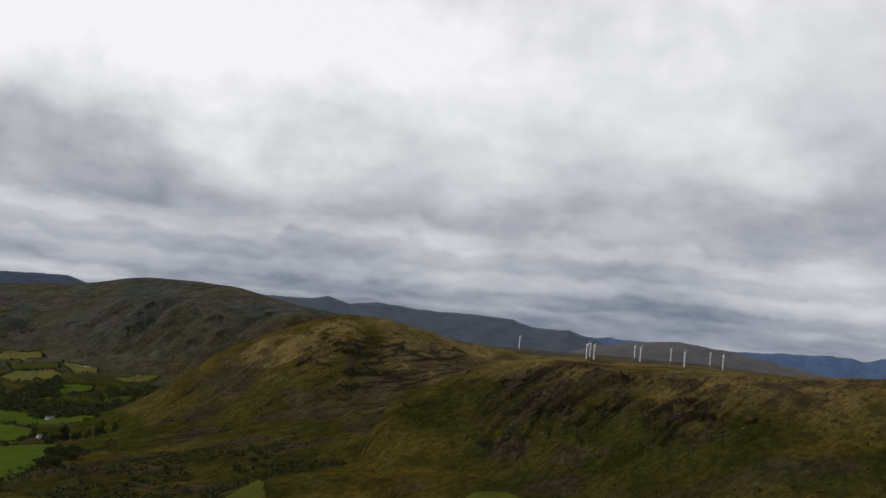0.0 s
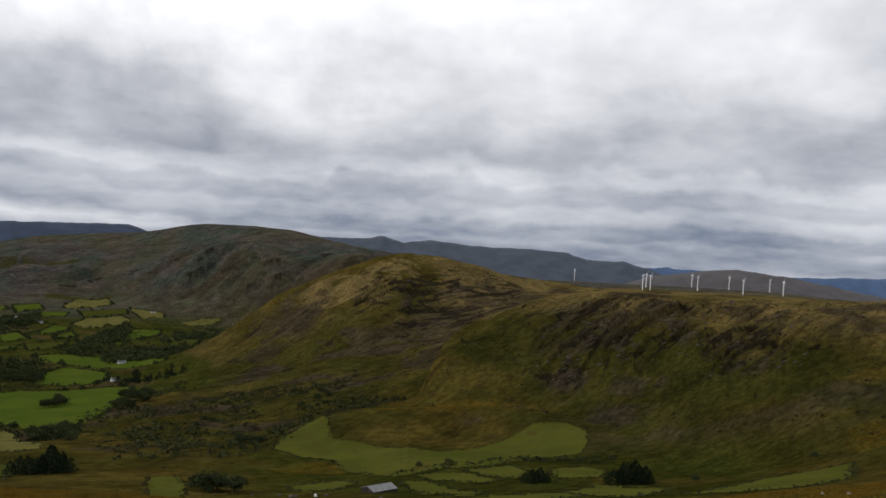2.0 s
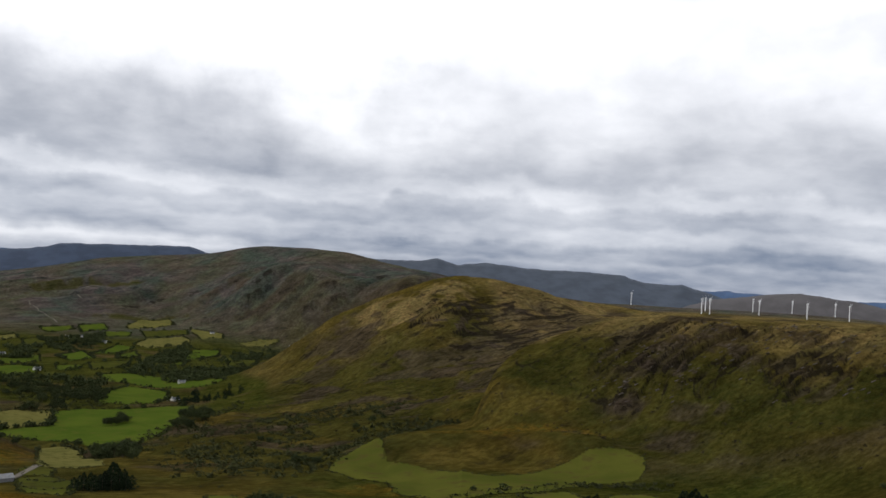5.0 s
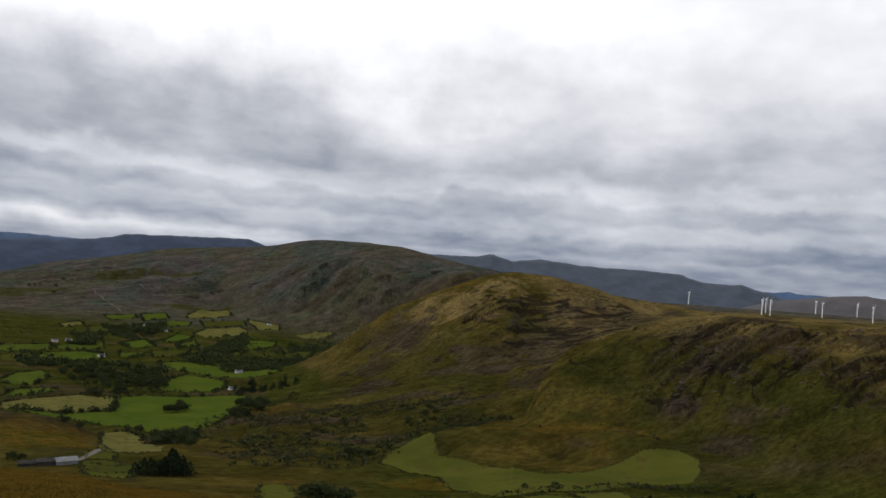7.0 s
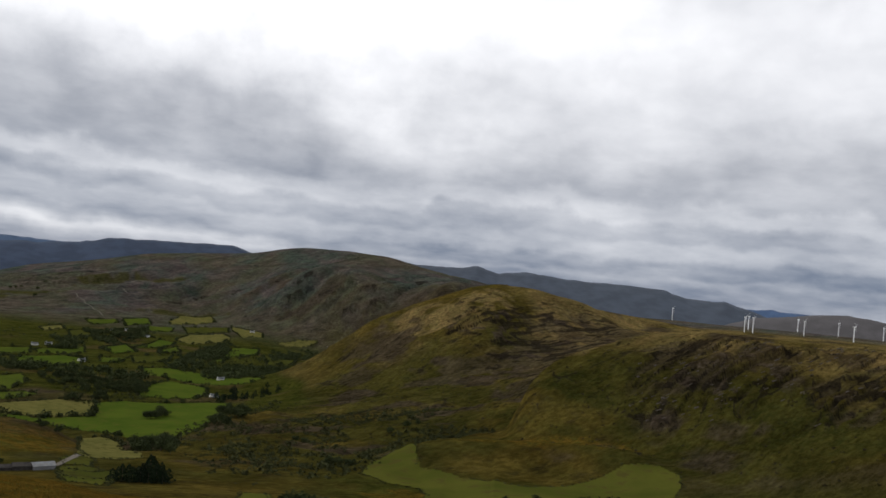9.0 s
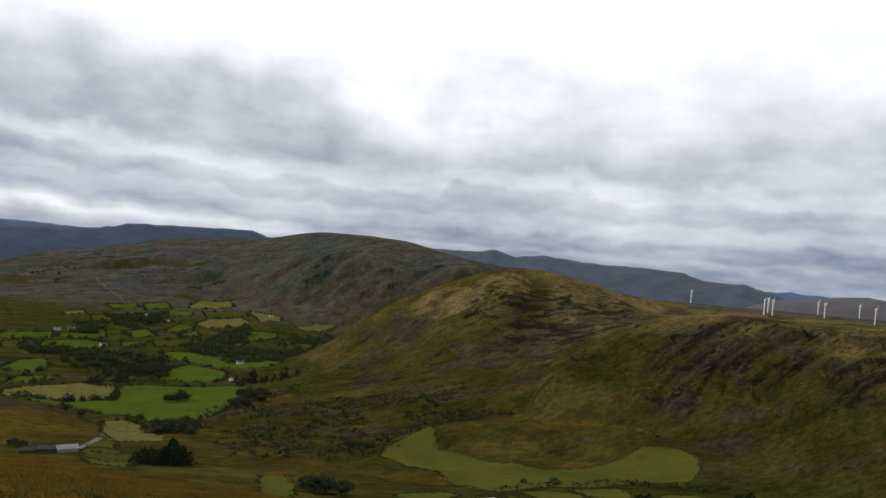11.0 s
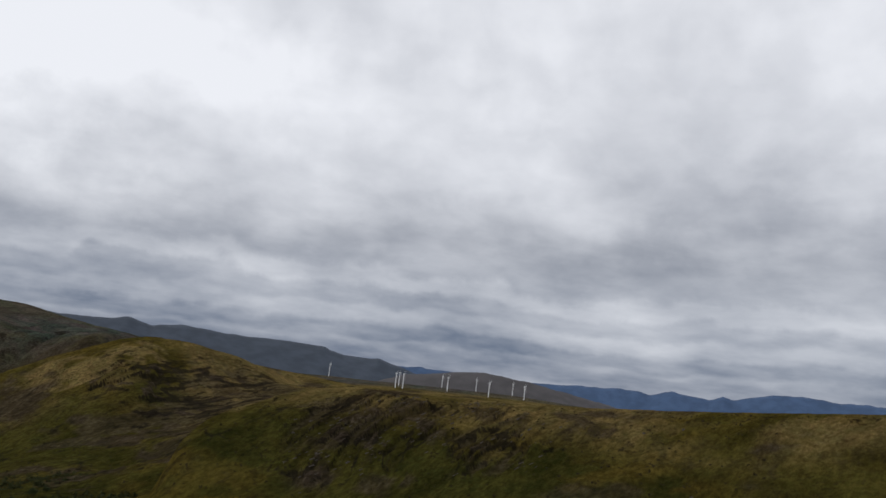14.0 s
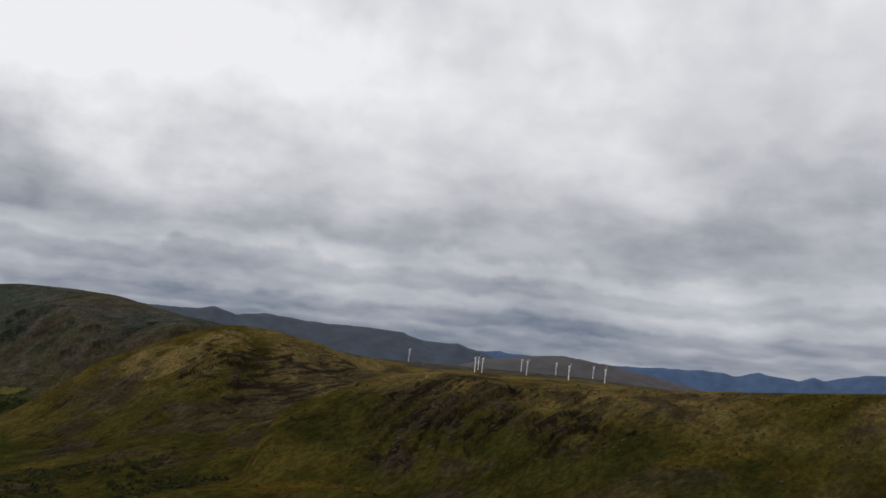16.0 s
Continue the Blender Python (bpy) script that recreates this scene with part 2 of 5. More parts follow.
MOOR = moor_material()
PASTURE = mottled("pasture", (0.040, 0.058, 0.009), (0.058, 0.074, 0.011), 0.02, 0.9, (0.036, 0.038, 0.008), 0.3)
BRIGHT_PASTURE = mottled("mown_pasture", (0.038, 0.060, 0.008), (0.054, 0.075, 0.010), 0.02, 0.9, (0.058, 0.064, 0.012), 0.08)
LEA = mottled("grazed_lea", (0.044, 0.051, 0.009), (0.064, 0.066, 0.012), 0.025, 0.9, (0.052, 0.046, 0.012), 0.10, 0.15)
HAY = mottled("dry_pasture", (0.102, 0.094, 0.028), (0.078, 0.076, 0.022), 0.03, 0.9, (0.054, 0.049, 0.013), 0.12)
ROUGH = mottled("rushy_pasture", (0.034, 0.040, 0.008), (0.048, 0.050, 0.010), 0.04, 0.9, (0.028, 0.026, 0.009), 0.10)
WHITE = mottled("white_paint", (0.78, 0.79, 0.8), (0.7, 0.71, 0.72), 0.4, 0.45)


# ---- land: one sheet whose hills are crests with a fall on either side ----
def at(bearing, distance, height=0.0):
    a = radians(bearing)
    return (distance * math.sin(a), distance * math.cos(a), height)


def lattice(ix, iy, seed):
    h = (ix * 374761393 + iy * 668265263 + seed * 1442695041) & 0x7FFFFFFF
    h = ((h ^ (h >> 13)) * 1274126177) & 0x7FFFFFFF
    return ((h ^ (h >> 16)) & 0xFFFF) / 65535.0


def value_noise(x, y, seed=0):
    ix, iy = np.floor(x).astype(np.int64), np.floor(y).astype(np.int64)
    fx, fy = x - ix, y - iy
    fx, fy = fx * fx * fx * (fx * (fx * 6 - 15) + 10), fy * fy * fy * (fy * (fy * 6 - 15) + 10)
    a, b = lattice(ix, iy, seed), lattice(ix + 1, iy, seed)
    c, d = lattice(ix, iy + 1, seed), lattice(ix + 1, iy + 1, seed)
    return (a + (b - a) * fx) * (1 - fy) + (c + (d - c) * fx) * fy


def fbm(x, y, size, octaves=4, seed=0, gain=0.5):
    total, amp, norm = 0.0, 1.0, 0.0
    for k in range(octaves):
        f = 2.03 ** k / size
        total = total + amp * value_noise(x * f + 17.3 * k, y * f - 9.1 * k, seed + k)
        norm, amp = norm + amp, amp * gain
    return total / norm


def smooth(v, lo, hi):
    t = np.clip((v - lo) / (hi - lo), 0, 1)
    return t * t * (3 - 2 * t)


def away(x, y, path):
    """Distance to a line of points."""
    near = np.full(x.shape, 1e9)
    for p, q in zip(path, path[1:]):
        (x0, y0, _), (x1, y1, _) = at(*p), at(*q)
        dx, dy = x1 - x0, y1 - y0
        t = np.clip(((x - x0) * dx + (y - y0) * dy) / (dx * dx + dy * dy), 0, 1)
        near = np.minimum(near, np.hypot(x - x0 - t * dx, y - y0 - t * dy))
    return near


def join(a, b, soft):
    """The higher of two surfaces, with a rounded foot."""
    h = np.clip(0.5 + 0.5 * (a - b) / soft, 0, 1)
    return b + (a - b) * h + soft * h * (1 - h)


# levels along the crests, faces, feet and floors of the hills: bearing in degrees, distance and height in metres
PLATEAU = ((14, 1250, -17), (14, 2000, -24), (10, 2350, -15), (17.5, 2450, -13), (20, 2500, -13), (6, 2850, -2), (11, 2850, -2), (14, 2900, -2),
           (18.5, 2900, -4), (14, 2500, -12), (22, 1250, -13), (24, 2300, -18), (30, 1200, -9), (30, 2200, -18), (40, 1100, -6), (42, 2200, -12),
           (8, 1300, -24), (9, 2000, -27), (55, 1200, 0), (60, 2500, 0), (0, 2500, -35), (16, 3500, -60), (35, 3000, -50), (4, 1150, -34),
           (8, 1050, -22), (14, 1000, -20), (20, 1000, -17), (28, 950, -12), (35, 920, -5), (50, 720, 5), (40, 780, -2))
UNDER_EAST = ((14, 640, -112), (20, 620, -100), (8, 660, -114), (26, 590, -90), (33, 560, -74), (14, 760, -80), (22, 740, -70), (8, 780, -82), (30, 690, -58),
              (3, 700, -112), (0, 680, -112), (42, 560, -42), (-2, 760, -112), (2, 820, -96))
EAST_FOOT = ((7, 560, -103), (10.5, 530, -105), (14.5, 460, -97), (23, 450, -79), (28.5, 470, -70), (34, 500, -61), (45, 480, -34), (62, 430, -18),
             (-4.5, 720, -109), (-10, 620, -112), (-3, 640, -103), (3, 640, -100), (-9, 500, -112), (-2.7, 510, -109), (5, 560, -107),
             (-1, 570, -110), (-7.4, 320, -89), (0, 340, -89.5), (8, 370, -90), (14, 370, -85), (-8, 420, -105), (0, 430, -101.5), (8, 450, -98),
             (-21.8, 330, -92.5), (-30, 350, -91), (-15, 330, -92), (-15, 450, -109), (20, 380, -78.5))
GULLY = ((0, 960, -82), (-3, 930, -100), (-1, 1050, -84), (2.5, 1050, -58), (-4.7, 880, -102), (-5.2, 760, -116), (1, 1180, -62), (-6, 840, -114),
         (4, 1300, -44), (-3.2, 1050, -98), (1.5, 940, -66), (-1.8, 900, -92), (3, 960, -45))
MIDDLE_CREST = ((-18.2, 1400, -146), (-17, 1420, -126), (-16.3, 1440, -98), (-15.5, 1455, -80), (-14.5, 1470, -59), (-13.4, 1480, -42), (-11.9, 1490, -24), (-10.2, 1495, -6), (-8.8, 1500, 8), (-7.1, 1500, 20),
                (-4.9, 1510, 25.2), (-2.5, 1530, 19.9), (-0.1, 1600, 13.2), (2.4, 1700, -3.4), (4.8, 1780, -6.1), (8, 1900, -20.4),
                (-14.5, 1750, -150), (-10, 1850, -75), (-5, 1900, -25), (0, 2000, -25), (4, 2100, -30), (-12.5, 1680, -80), (-16.5, 1600, -160), (-9.5, 1600, -6),
                (-7, 1600, 22), (-4.5, 1610, 24), (-2, 1640, 17))
MIDDLE_FACE = ((-7.5, 1400, -15), (-7.5, 1280, -65), (-7.5, 1130, -111), (-7.5, 940, -122), (-11.3, 1400, -50), (-11, 1250, -101),
               (-11, 1050, -129), (-11, 800, -127), (-14.2, 1390, -88), (-16.5, 1340, -128), (-14, 1150, -145), (-14, 880, -139), (-14, 680, -132), (-4, 1460, -5),
               (-3.5, 1350, -57), (-4, 1200, -94), (0, 1520, -21), (0, 1400, -49), (3, 1650, -20), (3, 1500, -31), (-18, 1150, -158),
               (-18, 930, -149), (-18, 700, -136), (-22, 870, -153), (-22, 620, -132), (-5, 1030, -116), (-8, 750, -124))
VALLEY = ((-16.8, 1620, -170), (-17, 2450, -167), (-22, 1500, -171), (-22, 2400, -168), (-22, 1080, -165), (-28, 1200, -169), (-28, 1750, -170),
          (-28, 2450, -165), (-27, 840, -156), (-27, 640, -131), (-35, 1060, -168), (-35, 1600, -168), (-35, 2350, -164), (-43, 1050, -164),
          (-43, 1600, -165), (-43, 2300, -161), (-19, 1850, -172), (-15, 2050, -165), (-60, 1500, -140), (-60, 2500, -120), (-19.5, 1350, -168))
KNOLL = ((-38, 660, -114), (-34.5, 650, -117), (-32, 640, -127), (-43, 680, -108), (-38, 810, -163), (-33, 790, -157), (-43, 860, -158),
         (-34, 490, -111), (-39, 500, -112), (-28.5, 560, -120), (-55, 700, -95), (-30, 700, -145), (-45, 480, -98))
WEST_CREST = ((-43, 3400, -110), (-39, 3400, -80), (-36, 3400, -27), (-32.8, 3350, 7), (-29.4, 3300, 52), (-25.8, 3250, 73), (-22.9, 3200, 88), (-21, 3150, 112),
              (-19.3, 3150, 131), (-16.6, 3050, 127), (-14, 2950, 116), (-12.5, 2880, 94), (-10.9, 2800, 71), (-9.4, 2750, 59), (-7.8, 2720, 51), (-5, 2750, 24), (0, 2800, 0), (-55, 3300, -100),
              (-38, 2800, -122), (-30, 2750, -110), (-25, 3700, 40), (-15, 3600, 40), (-5, 3500, -20), (-38, 4000, -110), (10, 3400, -60))
WEST_FACE = ((-26, 2750, -120), (-23.3, 2750, -82), (-21.6, 2740, -38), (-20, 2720, 7), (-18.5, 2700, 26), (-16.2, 2650, 35), (-15, 2620, 34),
             (-13, 2560, 4), (-10.5, 2520, 22), (-9, 2480, 32), (-20, 2620, -91), (-17, 2560, -67), (-17, 2490, -130), (-13, 2440, -85),
             (-13, 2380, -141), (-10, 2380, -25), (-18, 2900, 61), (-22, 2950, 5), (-13, 2700, 33), (-23, 2600, -141), (-10, 2200, -90))
AROUND = ((0, 40, -40), (90, 250, -25), (180, 250, -20), (-90, 250, -75), (-45, 250, -80), (90, 1500, 10), (135, 1500, 20), (180, 1500, 20),
          (-135, 1500, -20), (-90, 1500, -110), (45, 4700, -120), (20, 4700, -130), (0, 4700, -130), (-20, 4700, -120), (-45, 4700, -140),
          (-90, 4700, -150), (90, 4700, -80), (180, 4700, -60), (-135, 4700, -80), (135, 4700, -60), (10, 200, -55), (-20, 200, -60), (35, 250, -40))
SPOTS = np.array([at(*p) for group in (PLATEAU, UNDER_EAST, EAST_FOOT, GULLY, MIDDLE_CREST, MIDDLE_FACE, VALLEY, KNOLL, WEST_CREST, WEST_FACE, AROUND) for p in group])
SOFT = 45.0


def spread(x, y):
    return np.sqrt((x[:, None] - SPOTS[None, :, 0]) ** 2 + (y[:, None] - SPOTS[None, :, 1]) ** 2 + SOFT ** 2)


PULL = np.linalg.solve(spread(SPOTS[:, 0], SPOTS[:, 1]) + 0.02 * np.eye(len(SPOTS)), SPOTS[:, 2])


def hills(x, y):
    """The smooth land through all the levels."""
    flat_x, flat_y = x.ravel(), y.ravel()
    z = np.empty(flat_x.shape)
    for k in range(0, len(z), 20000):
        z[k:k + 20000] = spread(flat_x[k:k + 20000], flat_y[k:k + 20000]) @ PULL
    return z.reshape(x.shape)


# fall of the near hillside, by bearing
BROW_BEARING = (-180, -90, -60, -37.6, -33.1, -30.1, -21.8, -17.0, -11.8, -4.5, 3.2, 9.3, 14.1, 18.3, 23.3, 26.1, 30.0, 33.8, 50, 75, 120, 180)
BROW_FALL = (0.03, 0.12, 0.19, 0.201, 0.212, 0.225, 0.240, 0.250, 0.256, 0.262, 0.258, 0.240, 0.217, 0.195, 0.174, 0.16, 0.127, 0.089, 0.045, 0.02, 0.01, 0.03)


def strata(x, y, across, along, size, seed):
    """Long ribs of rock that run along one direction: sharp on one edge."""
    u = (x * along[1] - y * along[0]) / size + 1.6 * fbm(x, y, size * 6, 3, seed + 3)
    v = (x * along[0] + y * along[1]) / (size * across)
    n = value_noise(u, v, seed) * 0.65 + value_noise(u * 2.1 + 5, v * 2.1, seed + 1) * 0.35
    return n


# the steep hill across the coomb: bearing, then height angle and distance of its rim, distance and height of its foot
RIM_BEARING = (-7, -5.4, -4.7, -4.2, -3.7, -3.2, -2.5, -1.7, -0.25, 1.3, 2.4, 4.6, 6, 8.4, 12, 15.5, 19, 24, 29, 33, 41, 50, 65, 85)
RIM_ANGLE = (-11.5, -9.9, -8.8, -7.7, -6.5, -5.3, -4.35, -3.6, -2.8, -2.2, -1.7, -1.15, -0.95, -0.6, -0.62, -0.59, -0.5, -0.27, 0.1, 0.45, 1.2, 1.3, 1.2, 1.0)
RIM_AWAY = (690, 700, 705, 715, 725, 740, 755, 770, 795, 815, 830, 845, 850, 850, 840, 832, 825, 810, 785, 745, 690, 640, 600, 600)
FOOT_BEARING = (-7, -4, 0, 4, 8, 14, 23, 33, 45, 62, 85)
FOOT_AWAY = (655, 640, 615, 600, 575, 500, 455, 470, 470, 430, 420)
FOOT_LEVEL = (-118, -110, -106, -105, -104, -99, -81, -64, -36, -18, -10)


def east_hill(bearing, d):
    rim = np.interp(bearing, RIM_BEARING, RIM_AWAY)
    top = rim * np.tan(np.radians(np.interp(bearing, RIM_BEARING, RIM_ANGLE)))
    foot, base = np.interp(bearing, FOOT_BEARING, FOOT_AWAY), np.interp(bearing, FOOT_BEARING, FOOT_LEVEL)
    t = np.clip((d - foot) / (rim - foot), -1, 1)
    s = np.clip(t, 0, 1)
    face = base + (top - base) * (0.30 * t + 0.70 * s * s * (3 - 2 * s))
    back = np.interp(bearing, (-1, 3, 6, 9), (0.55, 0.40, 0.12, 0.035))
    edge = smooth(bearing, -7, -5) * smooth(-bearing, -100, -70)
    return face - back * np.maximum(d - rim, 0) - 260 * (1 - edge), s * edge


GRAIN = (0.66, 0.75)


def land(x, y, cover=False):
    d = np.hypot(x, y)
    bearing = np.degrees(np.arctan2(x, y))
    hill, up = east_hill(bearing, d)
    z = join(hill, hills(x, y), 8)
    # bracken hummock behind the long field
    z = z + 8.5 * np.exp(-(away(x, y, ((-9.5, 585), (-6, 598), (-2, 604), (3, 598))) / 24) ** 2)
    low = smooth(d, 400, 500) * smooth(-d, -1080, -960) * smooth(-bearing, 5, 9) * smooth(bearing, -27, -24)
    z = z + low * (11 * (fbm(x, y, 70, 3, 23) - 0.5) + 5 * (np.abs(fbm(x, y, 28, 3, 27) - 0.5)))
    # beds of rock: steps that run slantwise up the slopes
    near = smooth(d, 560, 680) * smooth(-d, -2300, -1750)
    warp_x, warp_y = x + 26 * (fbm(x, y, 90, 3, 5) - 0.5), y + 26 * (fbm(x, y, 90, 3, 8) - 0.5)
    beyond = smooth(d, 900, 1000)
    fine_beds = smooth(strata(warp_x, warp_y, 8.0, GRAIN, 5.5, 61), 0.40, 0.60) * (1 - beyond) + smooth(strata(warp_x, warp_y, 8.0, GRAIN, 11, 63), 0.36, 0.64) * beyond
    beds = smooth(strata(warp_x, warp_y, 6.0, GRAIN, 14, 65), 0.40, 0.58) * (1 - beyond) + smooth(strata(warp_x, warp_y, 6.0, GRAIN, 24, 67), 0.34, 0.62) * beyond
    ribs = 0.45 * fine_beds + 0.55 * beds
    east_crag = smooth(up, 0.12, 0.4) * smooth(-up, -0.97, -0.84) * smooth(bearing, 1.0, 6.0) * (0.25 + 0.75 * smooth(-bearing, -25, -15))
    middle_crag = smooth(z, -140, -105) * smooth(-d, -1640, -1500) * smooth(d, 900, 1020) * smooth(-bearing, -6, -1)
    craggy = near * np.maximum(east_crag * (0.35 + 0.65 * smooth(fbm(x, y, 120, 3, 71), 0.36, 0.54)), middle_crag * (0.15 + 0.85 * smooth(fbm(x, y, 150, 3, 74), 0.42, 0.60) ))
    far = smooth(d, 2250, 2450) * smooth(-d, -3250, -3000) * smooth(-bearing, 3, 7)
    far_ribs = smooth(strata(x, y, 7.0, (0.62, 0.78), 40, 81), 0.30, 0.70)
    calm = 1 - 0.85 * smooth(up, 0.9, 1.0) * smooth(-d, -2300, -2000)
    open_slope = smooth(z, -162, -150) * (0.35 * smooth(d, 455, 520) + 0.65 * smooth(d, 580, 700))
    z = z + calm * craggy * (1 - 0.9 * smooth(z, -30, -8) * smooth(d, 1000, 1100)) * ((3.8 + 0.6 * beyond) * (fine_beds - 0.5) + (6.0 + 2.5 * beyond) * (beds - 0.5))
    z = z + far * (22 * (far_ribs - 0.5) * smooth(z, -140, -60) * smooth(-z, -85, -30) + 14 * (fbm(x, y, 190, 3, 83) - 0.5))
    z = z + calm * smooth(d, 350, 800) * smooth(-d, -2250, -1850) * (7 * (fbm(x, y, 170, 3, 11) - 0.5) + open_slope * (4.5 * (fbm(x, y, 46, 3, 15) - 0.5) + 4.0 * (strata(x, y, 5.0, GRAIN, 14, 15) - 0.5) + 2.2 * (fbm(x, y, 9, 2, 17) - 0.5) * smooth(-d, -1900, -1100)))
    steep = np.interp(bearing, BROW_BEARING, BROW_FALL)
    own = -1.65 - steep * d - 0.00013 * d * d + (0.6 * (fbm(x, y, 24, 3, 3) - 0.5) + 0.3 * (fbm(x, y, 4, 3, 4) - 0.5)) * np.clip(d / 25, 0, 1)
    z = join(own, z, 3)
    if cover:
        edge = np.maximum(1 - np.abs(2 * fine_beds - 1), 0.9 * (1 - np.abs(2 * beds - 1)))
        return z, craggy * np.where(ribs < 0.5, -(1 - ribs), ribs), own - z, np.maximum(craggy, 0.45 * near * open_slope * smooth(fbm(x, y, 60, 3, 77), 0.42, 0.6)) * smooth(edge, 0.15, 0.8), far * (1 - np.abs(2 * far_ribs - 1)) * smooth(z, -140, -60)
    return z


# land cover that stands out: bearing, distance, half width, half depth
BRACKEN = ((-2.6, 617, 60, 32), (-6.8, 608, 45, 30), (1.0, 638, 60, 28), (-37, 600, 70, 60), (-10.5, 470, 30, 22), (24.3, 500, 12, 40))
# golden grass; entries nearer than 900 m also paint in the spur's lit edge
GOLDEN_AND_LIT = ((-1.6, 806, 40, 26), (0.0, 822, 45, 26), (2.3, 862, 60, 30), (4.5, 876, 60, 30), (-1.2, 815, 26, 16), (0.6, 838, 30, 16), (2.6, 850, 36, 18), (-2.6, 800, 20, 14), (-11, 1400, 60, 70), (-9, 1390, 80, 60), (-12.5, 1300, 70, 50), (-6.7, 1450, 80, 50), (3, 1650, 120, 120))
GREENER = ((0.7, 728, 45, 35), (14.2, 640, 50, 60), (19, 620, 60, 60), (-10, 1130, 60, 60), (26, 560, 60, 50), (25.6, 490, 22, 40), (10, 500, 60, 50))
HEATHERY = ((-15.2, 1380, 45, 50), (-14.8, 1250, 45, 50), (-3.0, 1252, 80, 80), (-1.9, 1295, 90, 80), (-0.9, 1340, 95, 75), (0.3, 1410, 100, 75), (-37, 640, 110, 70), (-1.0, 1120, 40, 90), (-1.5, 960, 40, 60), (-3.2, 1050, 45, 60), (-0.8, 1430, 80, 75), (1.6, 1500, 85, 70), (-2.4, 1330, 50, 70), (-3.0, 1220, 40, 70), (-7.1, 1206, 60, 45), (-8.9, 1161, 60, 40), (-5.2, 1240, 50, 40), (10, 645, 22, 26), (6, 810, 35, 30), (-12.7, 2459, 200, 160), (-18, 2690, 260, 60))
HILL_PASTURE = ((-29.6, 2990, 210, 40), (-31.5, 2960, 120, 34), (-36.5, 2840, 160, 40), (-38.5, 2780, 120, 50), (-27, 2700, 160, 30))
# dark crag bands; those from bearing -21 to -17 paint in a ridge-top shadow
CLIFFS_AND_SHADOW = ((-25.48, 2855, 67, 22), (-23.69, 2842, 60, 22), (-27.59, 2812, 53, 18), (-21.19, 2794, 59, 16), (-18.98, 2698, 76, 18), (-16.7, 2658, 63, 16), (-17.33, 2612, 49, 18), (-14.67, 2572, 48, 20), (-12.77, 2607, 49, 26), (-14.17, 2521, 47, 20), (-11.23, 2610, 37, 26), (-19.55, 2653, 37, 14), (-16.02, 2523, 43, 14))
STONY = ((5.8, 800, 22, 45), (8.4, 745, 24, 50), (11.3, 770, 34, 26), (16.9, 762, 26, 20), (18.5, 740, 30, 16), (11.5, 640, 16, 14), (24, 700, 40, 16), (7.3, 790, 20, 30))


def patches(x, y, rows, seed):
    """Ragged patches of one cover."""
    worn = fbm(x, y, 26, 4, seed)
    cover = np.zeros(x.shape)
    for bearing, distance, wide, deep in rows:
        px, py, _ = at(bearing, distance)
        c, s = math.cos(radians(bearing)), math.sin(radians(bearing))
        u, v = ((x - px) * c - (y - py) * s) / wide, ((x - px) * s + (y - py) * c) / deep
        r = np.sqrt(u * u + v * v)
        cover = np.maximum(cover, smooth(1.55 - r - 1.3 * worn, 0.0, 0.4))
    return cover


SHEET = {}


